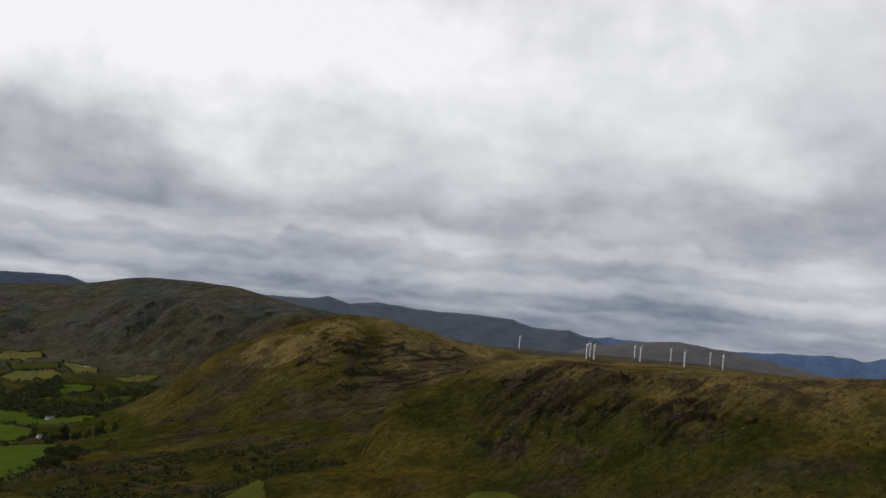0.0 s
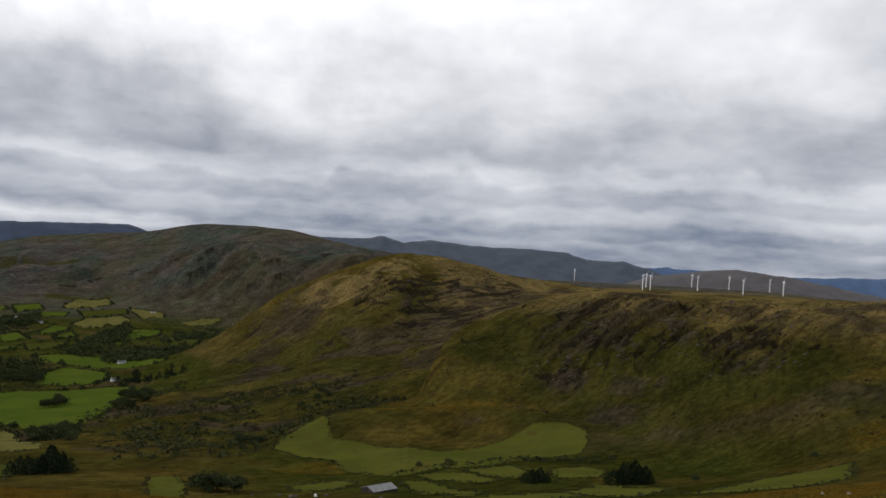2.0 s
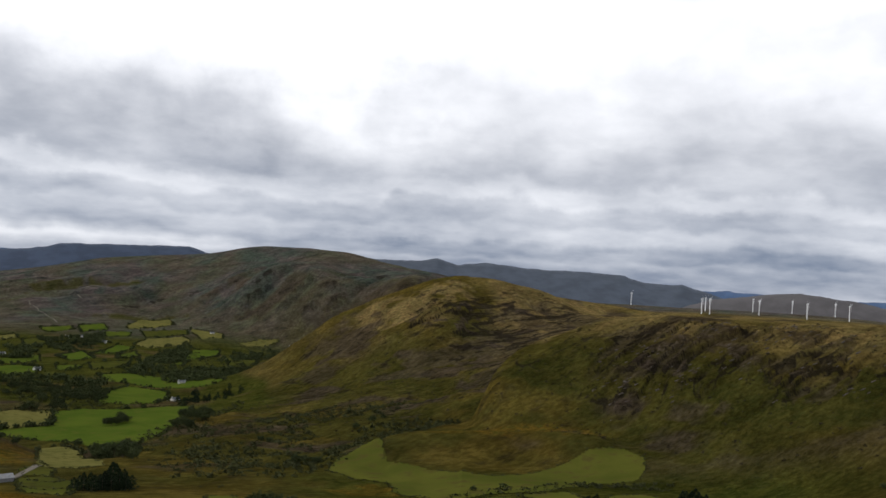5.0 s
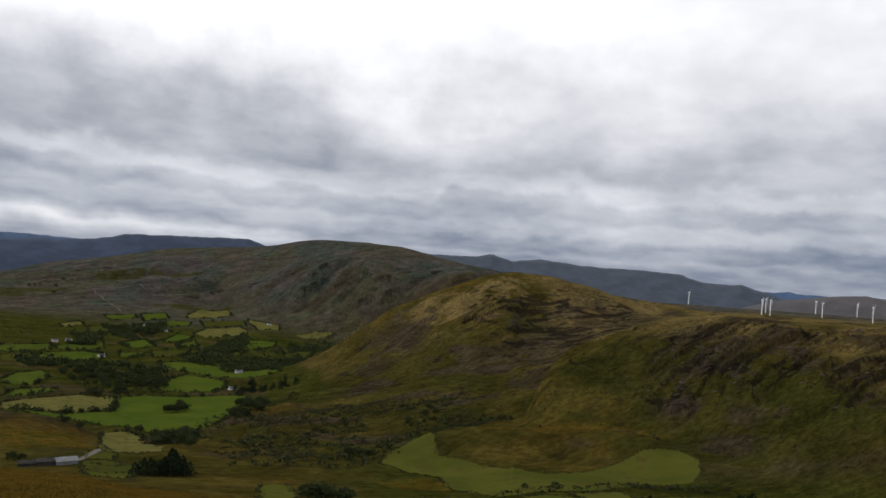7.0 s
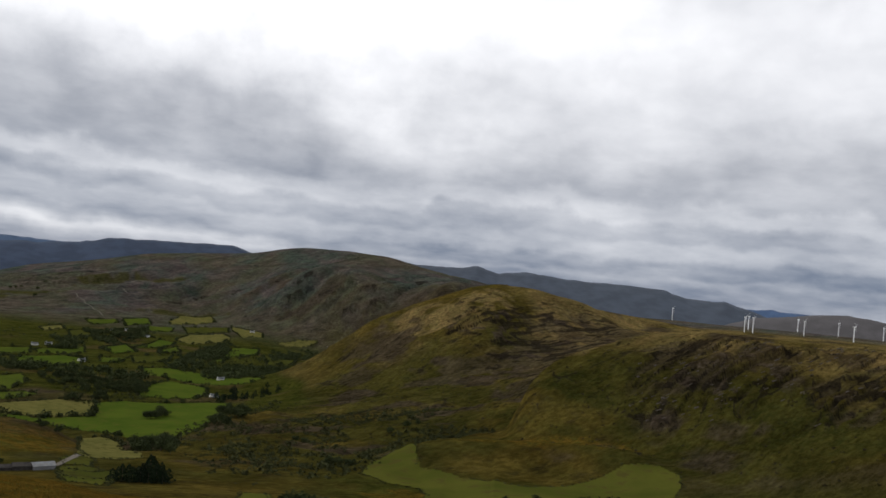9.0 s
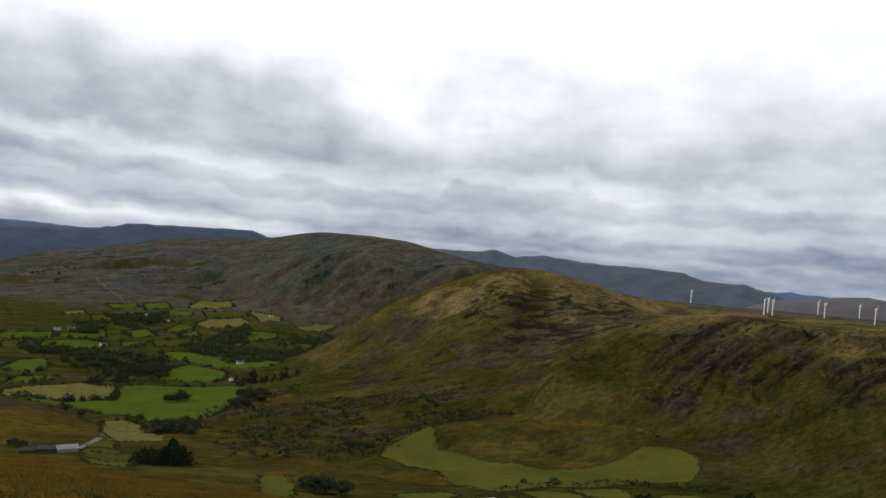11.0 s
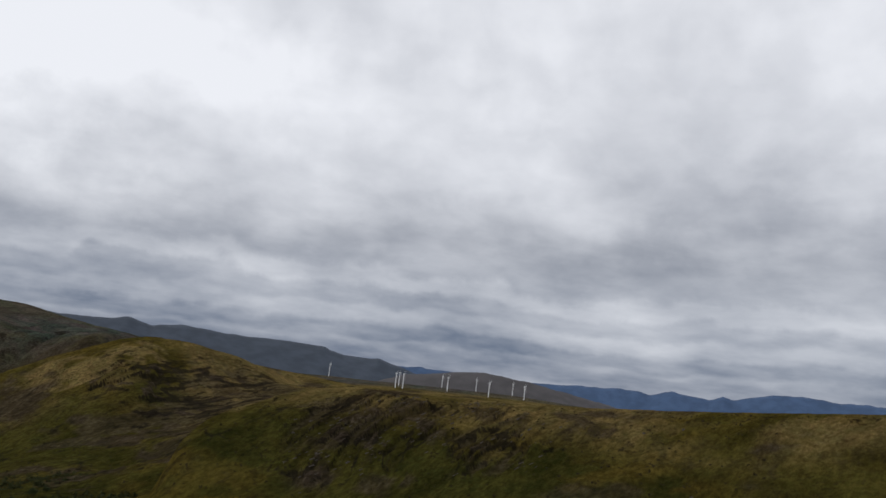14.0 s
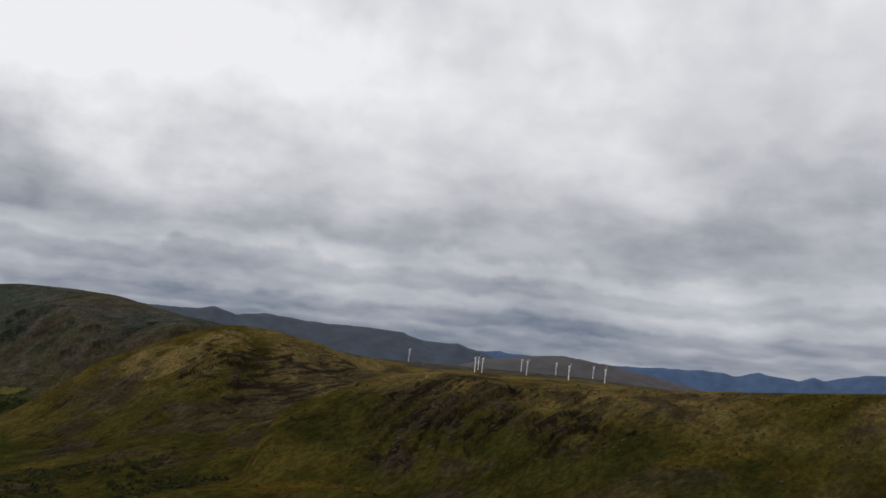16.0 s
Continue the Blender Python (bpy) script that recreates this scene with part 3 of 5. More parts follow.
def ground():
    az = np.concatenate([np.arange(-44, 48, 0.11), np.arange(48, 316, 3.0)])
    rings = np.concatenate([np.geomspace(1.5, 400, 190), np.arange(402, 560, 3.0), np.arange(560, 1000, 2.4), np.arange(1000, 1640, 2.9), np.arange(1640, 2000, 6),
                            np.arange(2000, 3500, 12), np.arange(3500, 4960, 60)])
    a, r = np.meshgrid(np.radians(az), rings)
    x, y = r * np.sin(a), r * np.cos(a)
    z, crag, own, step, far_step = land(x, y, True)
    n, k = len(rings), len(az)
    co = np.stack([x, y, z], -1).reshape(-1, 3)
    i, j = np.meshgrid(np.arange(n - 1), np.arange(k), indexing="ij")
    j2 = (j + 1) % k
    quads = np.stack([i * k + j, i * k + j2, (i + 1) * k + j2, (i + 1) * k + j], -1).reshape(-1, 4)
    SHEET.update(points=co, quads=quads)
    # close the middle under the camera
    co = np.vstack([co, [[0, 0, float(land(np.zeros(1), np.zeros(1))[0])]]])
    centre = len(co) - 1
    fan = np.stack([np.full(k, centre), (np.arange(k) + 1) % k, np.arange(k)], -1)
    mesh = bpy.data.meshes.new("ground")
    mesh.vertices.add(len(co))
    mesh.vertices.foreach_set("co", co.ravel())
    loops = np.concatenate([quads[:, ::-1].ravel(), fan[:, ::-1].ravel()])
    mesh.loops.add(len(loops))
    mesh.loops.foreach_set("vertex_index", loops.astype(np.int32))
    mesh.polygons.add(len(quads) + len(fan))
    starts = np.concatenate([np.arange(len(quads)) * 4, len(quads) * 4 + np.arange(len(fan)) * 3])
    mesh.polygons.foreach_set("loop_start", starts.astype(np.int32))
    mesh.polygons.foreach_set("use_smooth", np.ones(len(starts), dtype=bool))
    mesh.update(calc_edges=True)
    mesh.validate()
    crag, own, step, far_step = (np.append(v, 0) for v in (crag, own, step, far_step))
    ob = new("ground", mesh)
    mesh.materials.append(MOOR)
    X, Y, Z = co[:, 0], co[:, 1], co[:, 2]
    D, B = np.hypot(X, Y), np.degrees(np.arctan2(X, Y))
    cover = {}
    cover["rust"] = np.maximum(smooth(own, -6, -2) * (0.75 + 0.25 * smooth(fbm(X, Y, 30, 3, 21), 0.35, 0.65)), 0.55 * patches(X, Y, BRACKEN, 25))
    md = away(X, Y, MIDDLE_CREST[:15])
    cover["gold"] = np.maximum(0.85 * smooth(-md, -560, -120) * smooth(fbm(X, Y, 160, 4, 31), 0.30, 0.56) * smooth(-D, -2300, -1900), patches(X, Y, GOLDEN_AND_LIT, 41))
    cover["gold"] = cover["gold"] * (0.35 + 0.65 * smooth(B, -15.5, -12.5))
    cover["gold"] = np.maximum(cover["gold"], 0.8 * smooth(Z, -44, -14) * smooth(D, 560, 640) * smooth(-D, -3000, -2600) * smooth(B, -4, -2) * smooth(fbm(X, Y, 90, 4, 37), 0.25, 0.5))
    cover["green"] = np.maximum(0.8 * smooth(fbm(X, Y, 110, 4, 41), 0.48, 0.70) * smooth(-D, -2400, -1200) * smooth(-Z, 15, 50), patches(X, Y, GREENER, 51))
    cover["green"] = np.maximum(cover["green"], 0.85 * smooth(-Z, 58, 92) * smooth(D, 420, 560) * smooth(-D, -1500, -1150) * smooth(fbm(X, Y, 70, 4, 47), 0.34, 0.52))
    # hollows between the ribs: heather, which also paints in the shade there
    hollow = smooth(-crag, 0.30, 0.75) * (1 - 0.6 * smooth(D, 1100, 1250))
    heather = np.maximum(0.8 * smooth(fbm(X, Y, 75, 4, 51), 0.58, 0.70) * smooth(D, 480, 640) * smooth(-D, -2400, -2250), 0.65 * hollow)
    cover["heather"] = np.maximum(heather, 0.62 * patches(X, Y, HEATHERY, 61))
    valley = smooth(-Z, 150, 160) * smooth(D, 900, 1000)
    cover["heather"] = np.maximum(cover["heather"], 0.35 * valley * smooth(-D, -2600, -2500))
    low = smooth(-np.abs(B - 2), -21, -14) * smooth(D, 280, 310) * smooth(-D, -560, -490) * (1 - smooth(own, -2, -0.3))
    cover["sward"] = 0.9 * low * smooth(fbm(X, Y, 45, 3, 59), 0.20, 0.36)
    cover["sward"] = np.maximum(cover["sward"], 0.95 * valley * smooth(-np.abs(B + 29), -14, -10) * smooth(-D, -2620, -2480) * smooth(fbm(X, Y, 120, 3, 57), 0.26, 0.40))
    # heath sets in with distance and brings its painted haze along
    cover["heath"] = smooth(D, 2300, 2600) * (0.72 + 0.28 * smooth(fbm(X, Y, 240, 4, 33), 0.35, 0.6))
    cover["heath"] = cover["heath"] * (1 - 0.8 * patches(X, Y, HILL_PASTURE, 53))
    cover["green"] = np.maximum(cover["green"], patches(X, Y, HILL_PASTURE, 53))
    cliffs = smooth(D, 2350, 2450) * smooth(-D, -3000, -2850) * smooth(Z, -150, -110) * smooth(-Z, -60, 0) * smooth(B, -26, -22)
    cliffs = cliffs * smooth(strata(X, Y, 5.0, (0.75, 0.66), 42, 81), 0.42, 0.62) * smooth(fbm(X, Y, 60, 3, 93), 0.4, 0.6)
    cover["heath"] = cover["heath"] * (1 - 0.75 * cliffs)
    cover["heather"] = np.maximum(cover["heather"], cliffs)
    cover["rock"] = np.maximum(0.8 * smooth(crag, 0.45, 0.85) * smooth(fbm(X, Y, 16, 3, 91), 0.50, 0.62), 0.6 * patches(X, Y, STONY, 71) * smooth(crag, -0.2, 0.2))
    # bed steps and far crag bands to darken, shadow included in the colour
    cover["seam"] = np.maximum(np.maximum(step, 0.3 * far_step), 0.55 * patches(X, Y, CLIFFS_AND_SHADOW, 87) * smooth(fbm(X, Y, 30, 3, 89), 0.3, 0.6)) * (0.55 + 0.45 * smooth(fbm(X, Y, 14, 3, 97), 0.35, 0.6))
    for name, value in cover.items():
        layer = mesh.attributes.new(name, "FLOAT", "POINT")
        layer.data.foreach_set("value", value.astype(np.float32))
    return tagged(ob, "moorland hills and valley of brown grass and heather", "ground", kind="structure")


ground()


def height_at(x, y):
    return float(land(np.array([x]), np.array([y]))[0])


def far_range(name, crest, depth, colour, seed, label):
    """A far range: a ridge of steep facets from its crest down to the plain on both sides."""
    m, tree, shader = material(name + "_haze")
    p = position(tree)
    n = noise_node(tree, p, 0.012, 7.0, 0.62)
    # the range's own tone with distance haze painted into it
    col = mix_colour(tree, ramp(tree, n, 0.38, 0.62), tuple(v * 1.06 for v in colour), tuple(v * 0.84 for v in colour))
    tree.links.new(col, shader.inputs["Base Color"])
    bx = np.array([c[0] for c in crest])
    dist = np.array([c[1] for c in crest])
    hz = np.array([c[2] for c in crest])
    bs = np.arange(bx[0], bx[-1], 0.07)
    top, rad = np.interp(bs, bx, hz), np.interp(bs, bx, dist)
    top = np.convolve(np.pad(top, 4, mode="edge"), np.hanning(9) / np.hanning(9).sum(), "valid")
    jag = 12 * (fbm(bs * 60, bs * 0 + seed, 50, 5, seed) - 0.5)
    us = np.linspace(-1, 0.6, 25)
    bm_v, faces = [], []
    for u in us:
        r = rad + u * depth
        a = np.radians(bs)
        x, y = r * np.sin(a), r * np.cos(a)
        fall = (1 - np.abs(u) ** 1.25) if u < 0 else (1 - u)
        zz = -200 + (top + jag * math.exp(-9 * abs(u)) + 200) * fall + 70 * abs(u) * (1 - abs(u)) * (fbm(x, y, 220, 4, seed + 9) - 0.5) * 2
        bm_v.append(np.stack([x, y, zz], -1))
    co = np.concatenate(bm_v)
    k = len(bs)
    for i in range(len(us) - 1):
        for j in range(k - 1):
            faces.append((i * k + j, i * k + j + 1, (i + 1) * k + j + 1, (i + 1) * k + j))
    mesh = bpy.data.meshes.new(name)
    mesh.from_pydata(co.tolist(), [], faces)
    mesh.polygons.foreach_set("use_smooth", np.ones(len(faces), dtype=bool))
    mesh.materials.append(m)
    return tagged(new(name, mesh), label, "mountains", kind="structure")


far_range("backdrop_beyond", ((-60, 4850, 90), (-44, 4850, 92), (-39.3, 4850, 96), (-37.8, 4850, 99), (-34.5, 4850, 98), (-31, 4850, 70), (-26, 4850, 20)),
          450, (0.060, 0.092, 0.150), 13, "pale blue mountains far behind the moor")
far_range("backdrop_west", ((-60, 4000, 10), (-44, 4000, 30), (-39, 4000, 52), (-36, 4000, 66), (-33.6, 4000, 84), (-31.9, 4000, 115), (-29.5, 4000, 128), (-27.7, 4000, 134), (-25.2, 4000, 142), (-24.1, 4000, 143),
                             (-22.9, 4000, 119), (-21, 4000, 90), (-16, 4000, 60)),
          700, (0.036, 0.050, 0.080), 3, "dark heather mountain in the distance, coloured blue-grey for haze")
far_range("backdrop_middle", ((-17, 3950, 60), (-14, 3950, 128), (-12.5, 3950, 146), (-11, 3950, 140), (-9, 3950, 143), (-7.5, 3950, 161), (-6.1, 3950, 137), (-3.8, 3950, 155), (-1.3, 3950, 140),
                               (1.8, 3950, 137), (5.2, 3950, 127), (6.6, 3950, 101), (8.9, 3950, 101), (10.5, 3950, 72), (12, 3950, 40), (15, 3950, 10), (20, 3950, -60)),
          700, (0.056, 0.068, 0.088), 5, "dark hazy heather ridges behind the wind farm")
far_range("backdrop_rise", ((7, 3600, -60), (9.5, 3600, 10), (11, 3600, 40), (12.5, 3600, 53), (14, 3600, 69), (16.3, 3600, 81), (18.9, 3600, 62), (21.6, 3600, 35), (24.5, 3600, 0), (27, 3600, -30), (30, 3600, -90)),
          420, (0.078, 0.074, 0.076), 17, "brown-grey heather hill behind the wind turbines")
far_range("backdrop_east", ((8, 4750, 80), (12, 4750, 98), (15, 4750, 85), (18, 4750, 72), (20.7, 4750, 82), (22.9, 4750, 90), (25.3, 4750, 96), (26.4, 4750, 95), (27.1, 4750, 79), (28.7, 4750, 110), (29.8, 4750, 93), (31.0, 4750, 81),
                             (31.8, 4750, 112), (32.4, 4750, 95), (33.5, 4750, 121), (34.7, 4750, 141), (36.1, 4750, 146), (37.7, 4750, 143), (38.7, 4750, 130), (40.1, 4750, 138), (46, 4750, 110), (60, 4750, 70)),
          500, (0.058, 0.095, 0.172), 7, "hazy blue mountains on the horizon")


# ---- things ----
def bm_object(name, bm, mat, parent=None, label=""):
    mesh = bpy.data.meshes.new(name)
    bm.to_mesh(mesh)
    bm.free()
    mesh.materials.append(mat)
    ob = new(name, mesh)
    if parent is not None:
        ob.parent = parent
    if label:
        ob["label"] = label
    return ob


def part(name, bm, mat, parent, label=""):
    return bm_object(name, bm, mat, parent, label)


def lathe(bm, profile, sides=16, m=Matrix()):
    """Rings of (radius, height) joined into a closed turned body."""
    rings = []
    for r, z in profile:
        rings.append([bm.verts.new(m @ Vector((r * math.cos(2 * math.pi * k / sides), r * math.sin(2 * math.pi * k / sides), z))) for k in range(sides)])
    for a, b in zip(rings, rings[1:]):
        for k in range(sides):
            bm.faces.new((a[k], a[(k + 1) % sides], b[(k + 1) % sides], b[k]))
    bm.faces.new(rings[0][::-1])
    bm.faces.new(rings[-1])
    for f in bm.faces:
        f.smooth = True
    return bm


def box(bm, x0, y0, z0, x1, y1, z1, bevel=0.0):
    r = bmesh.ops.create_cube(bm, size=1)
    bmesh.ops.scale(bm, vec=(x1 - x0, y1 - y0, z1 - z0), verts=r["verts"])
    bmesh.ops.translate(bm, vec=((x0 + x1) / 2, (y0 + y1) / 2, (z0 + z1) / 2), verts=r["verts"])
    if bevel:
        edges = list({e for v in r["verts"] for e in v.link_edges})
        bmesh.ops.bevel(bm, geom=edges, offset=bevel, segments=1, affect="EDGES")
    return bm


def wind_turbine():
    root = new("wind_turbine")
    part("tower", lathe(bmesh.new(), ((1.35, -4), (1.3, 0), (1.05, 18), (0.75, 38.4)), 20), WHITE, root)
    bm = box(bmesh.new(), -1.0, -2.6, 38.4, 1.0, 3.0, 40.8, 0.4)
    part("nacelle", bm, WHITE, root)
    hub = part("hub", lathe(bmesh.new(), ((0.1, -1.3), (0.6, -1.0), (0.85, -0.2), (0.85, 0.6)), 16, pose(0, -3.1, 39.7, 90, 0, 0)), WHITE, root)
    for k in range(3):
        bm = bmesh.new()
        stations = ((0.9, 0.45, 0.42), (2.2, 0.55, 0.36), (4.5, 1.05, 0.22), (9, 0.75, 0.14), (14, 0.5, 0.09), (18.3, 0.2, 0.04))
        rings = []
        for z, c, t in stations:
            twist = radians(18 * (1 - z / 18.3))
            ring = []
            for q in range(8):
                a = 2 * math.pi * q / 8
                px, py = c * math.cos(a), t * math.sin(a)
                ring.append(bm.verts.new((px * math.cos(twist) - py * math.sin(twist), px * math.sin(twist) + py * math.cos(twist), z)))
            rings.append(ring)
        for a, b in zip(rings, rings[1:]):
            for q in range(8):
                bm.faces.new((a[q], a[(q + 1) % 8], b[(q + 1) % 8], b[q])).smooth = True
        bm.faces.new(rings[-1])
        blade = part("blade", bm, WHITE, root)
        blade.matrix_basis = pose(0, -3.4, 39.7, 0, 180 + 120 * k, 0)
    return tagged(root, "white three-bladed wind turbine standing on the moor plateau", "wind turbine", "wind farm")


TURBINES = ((5.75, 2870), (10.28, 2350), (10.5, 2600), (10.78, 2350), (13.42, 2880), (13.8, 2560), (15.75, 2880), (16.62, 2450), (18.22, 2890), (19.02, 2520))
first = wind_turbine()
for k, (bearing, distance) in enumerate(TURBINES):
    x, y, _ = at(bearing, distance)
    m = pose(x, y, height_at(x, y), 0, 0, -bearing + 80)
    if k == 0:
        first.matrix_basis = m
    else:
        copy_thing(first, m)


# ---- fields: turf laid over the land, hedged round ----
HEDGE_POINTS = []
RNG = np.random.default_rng(4)
TURF = {"lea": (LEA, "yellow-green grazed field below the steep slope"), "green": (PASTURE, "green grazed pasture field bounded by dark hedges"), "bright": (BRIGHT_PASTURE, "bright green pasture field on the valley floor"),
        "hay": (HAY, "dry yellow-green hay field among hedges"), "rough": (ROUGH, "rough rushy olive-green field on the hillside")}


def inside(x, y, corners):
    result = np.zeros(x.shape, dtype=bool)
    for (x0, y0), (x1, y1) in zip(corners, corners[1:] + corners[:1]):
        if y0 != y1:
            result ^= ((y0 > y) != (y1 > y)) & (x < (x1 - x0) * (y - y0) / (y1 - y0) + x0)
    return result


def meadow(turf, *corners):
    plan = [at(b, d)[:2] for b, d in corners]
    co, quads = SHEET["points"], SHEET["quads"]
    if "middle" not in SHEET:
        SHEET["middle"] = co[quads[:, 0], :2] * 0.5 + co[quads[:, 2], :2] * 0.5
    mx, my = SHEET["middle"][:, 0], SHEET["middle"][:, 1]
    near = np.where((mx > min(p[0] for p in plan)) & (mx < max(p[0] for p in plan)) & (my > min(p[1] for p in plan)) & (my < max(p[1] for p in plan)))[0]
    wob = 5.0 * (fbm(mx[near], my[near], 30, 2, 7) - 0.5)
    chosen = near[inside(mx[near] + wob, my[near] + wob, plan)]
    taken = SHEET.setdefault("taken", np.zeros(len(quads), dtype=bool))
    chosen = chosen[~taken[chosen]]
    taken[chosen] = True
    pick = quads[chosen]
    if len(pick) < 4:
        return
    used, renumber = np.unique(pick, return_inverse=True)
    mesh = bpy.data.meshes.new("pasture_field")
    mesh.from_pydata((co[used] + np.array([0, 0, 0.25])).tolist(), [], renumber.reshape(-1, 4)[:, ::-1].tolist())
    mesh.polygons.foreach_set("use_smooth", np.ones(len(pick), dtype=bool))
    mat, label = TURF[turf]
    mesh.materials.append(mat)
    tagged(new("pasture_field", mesh), label, "field", "valley fields", kind="structure")
    for (x0, y0), (x1, y1) in zip(plan, plan[1:] + plan[:1]):
        long = math.hypot(x1 - x0, y1 - y0)
        gap = 2.7 if math.hypot(x0, y0) > 700 else 1.0
        t = (np.arange(int(long / gap)) + RNG.uniform(0, 1, int(long / gap))) * gap / long
        px, py = x0 + t * (x1 - x0), y0 + t * (y1 - y0)
        grown = RNG.uniform(0, 1, len(t)) < np.where(fbm(px, py, 40, 2, 19) > 0.42, 0.85, 0.4)
        HEDGE_POINTS.extend(zip(px[grown] + RNG.normal(0, 1.0, int(grown.sum())), py[grown] + RNG.normal(0, 1.0, int(grown.sum()))))



meadow("rough", (-33.2, 498), (-31.7, 506), (-30.1, 478), (-28.0, 509), (-27.8, 491), (-29.4, 462), (-30.2, 437), (-31.6, 425), (-33.1, 453))
meadow("rough", (-32.9, 543), (-31.7, 565), (-31.0, 540), (-31.3, 505), (-32.8, 515))
meadow("lea", (-21.9, 421), (-20.1, 426), (-19.5, 388), (-19.6, 350), (-21.8, 345))
meadow("bright", (-29.0, 1576), (-27.1, 1602), (-25.6, 1580), (-24.1, 1550), (-21.1, 1437), (-22.2, 1410), (-24.0, 1408), (-25.9, 1437), (-27.0, 1478), (-28.6, 1503))
meadow("bright", (-29.1, 1208), (-28.3, 1379), (-27.1, 1446), (-24.7, 1380), (-24.7, 1283), (-25.4, 1174), (-27.1, 1154), (-28.8, 1161))
meadow("hay", (-38.0, 1052), (-36.2, 1078), (-33.6, 1110), (-31.4, 1098), (-31.5, 997), (-33.5, 982), (-35.8, 996), (-38.0, 1016))
meadow("bright", (-38.0, 1009), (-36.4, 986), (-34.8, 962), (-33.1, 920), (-31.4, 893), (-30.0, 850), (-29.1, 818), (-27.9, 789), (-26.8, 796), (-24.8, 882), (-23.6, 997), (-23.1, 1142), (-24.6, 1148), (-26.4, 1116), (-28.2, 1111), (-29.8, 1112), (-31.4, 1091), (-31.4, 989), (-34.8, 980), (-36.4, 1007))
meadow("hay", (-32.1, 837), (-30.8, 841), (-29.8, 800), (-28.3, 575), (-29.8, 547), (-31.5, 551), (-32.1, 590))
meadow("green", (-38.2, 1209), (-37.3, 1316), (-35.8, 1369), (-35.4, 1260), (-36.3, 1190), (-37.5, 1198))
meadow("green", (-38.0, 1096), (-37.2, 1158), (-35.6, 1175), (-34.8, 1150), (-36.2, 1106))
meadow("bright", (-36.5, 1560), (-33.6, 1644), (-32.3, 1626), (-32.6, 1540), (-34.9, 1447), (-36.2, 1475))
meadow("green", (-38.5, 1671), (-35.5, 1731), (-35.5, 1626), (-37.8, 1575), (-38.4, 1589))
meadow("green", (-35.3, 1703), (-32.4, 1829), (-32.4, 1705), (-35.0, 1634))
meadow("bright", (-31.6, 1826), (-30.0, 2044), (-29.3, 1795), (-30.6, 1721))
meadow("bright", (-29.7, 1945), (-28.0, 2251), (-26.9, 2211), (-27.9, 2035))
meadow("green", (-27.9, 1977), (-26.9, 2147), (-26.6, 1972), (-27.9, 1806))
meadow("hay", (-27.1, 2274), (-26.2, 2389), (-24.1, 2440), (-23.5, 2373), (-24.4, 2286), (-26.2, 2218))
meadow("hay", (-27.6, 2590), (-26.8, 2695), (-25.0, 2702), (-24.6, 2634), (-26.0, 2586), (-27.4, 2556))
meadow("bright", (-30.4, 2561), (-28.9, 2606), (-28.6, 2519), (-30.2, 2447))
meadow("green", (-32.6, 2493), (-30.8, 2554), (-30.6, 2493), (-32.2, 2418))
meadow("hay", (-35.2, 2260), (-33.9, 2368), (-33.7, 2284), (-34.8, 2191))
meadow("bright", (-24.1, 2145), (-23.2, 2249), (-21.6, 2281), (-21.7, 2151), (-23.2, 1968), (-24.0, 1994))
meadow("hay", (-23.6, 2581), (-21.5, 2502), (-21.5, 2423), (-22.9, 2396), (-23.4, 2493))
meadow("green", (-24.8, 1870), (-23.5, 1926), (-23.9, 1776), (-24.7, 1758))
meadow("hay", (-20.7, 2408), (-19.2, 2464), (-17.7, 2467), (-18.0, 2452), (-19.9, 2393))
meadow("green", (-31.5, 1661), (-29.9, 1679), (-30.2, 1614), (-31.4, 1601))
meadow("rough", (-29.6, 1699), (-27.1, 1782), (-27.3, 1686), (-29.4, 1617))
meadow("lea", (-33.2, 494), (-31.1, 468), (-27.6, 503), (-26.5, 471), (-29.3, 438), (-30.4, 400), (-32.7, 414))
meadow("rough", (-26.7, 2531), (-23.8, 2572), (-23.7, 2476), (-26.3, 2413))
meadow("rough", (-33.5, 2243), (-32.2, 2322), (-32.1, 2177), (-33.3, 2091))
meadow("green", (-28.8, 2486), (-27.2, 2510), (-27.3, 2431), (-28.8, 2411))
meadow("rough", (-21.3, 2109), (-19.1, 2319), (-19.2, 1822), (-21.0, 1795))
meadow("rough", (-35.2, 1536), (-36.6, 1572), (-38.4, 1536), (-38.3, 1454), (-36.1, 1445))
meadow("lea", (-14.2, 526), (-13.4, 554), (-10.7, 609), (-10.2, 547), (-7.0, 528), (-2.5, 514), (0.5, 548), (3.5, 582), (5.8, 594), (7.0, 575), (7.3, 547), (6.7, 521), (4.4, 508), (0.6, 457), (-3.2, 450), (-5.7, 428), (-9.0, 454), (-10, 492), (-12, 500))
meadow("lea", (-12.9, 391), (-10.9, 406), (-9.1, 417), (-8.1, 407), (-9.4, 383), (-11.5, 369), (-12.7, 379))
meadow("lea", (-4.3, 431), (-2.6, 439), (-0.6, 432), (1.4, 409), (0.5, 396), (-1.8, 410), (-3.1, 409))
meadow("lea", (-1.1, 445), (2.3, 456), (3.3, 433), (2.7, 411), (0.4, 426))
meadow("lea", (4.9, 440), (7.0, 452), (8.4, 440), (8.0, 415), (5.2, 410))
meadow("lea", (-5.4, 412), (-3.7, 409), (-1.3, 371), (1.1, 354), (-0.9, 348), (-3.3, 358), (-4.6, 374))
meadow("lea", (-1.1, 334), (2.4, 346), (5.6, 360), (7.3, 337), (4.7, 310), (-0.1, 305))
meadow("lea", (5.6, 360), (8.3, 388), (11.1, 379), (12.7, 376), (10.3, 320), (7.6, 341))
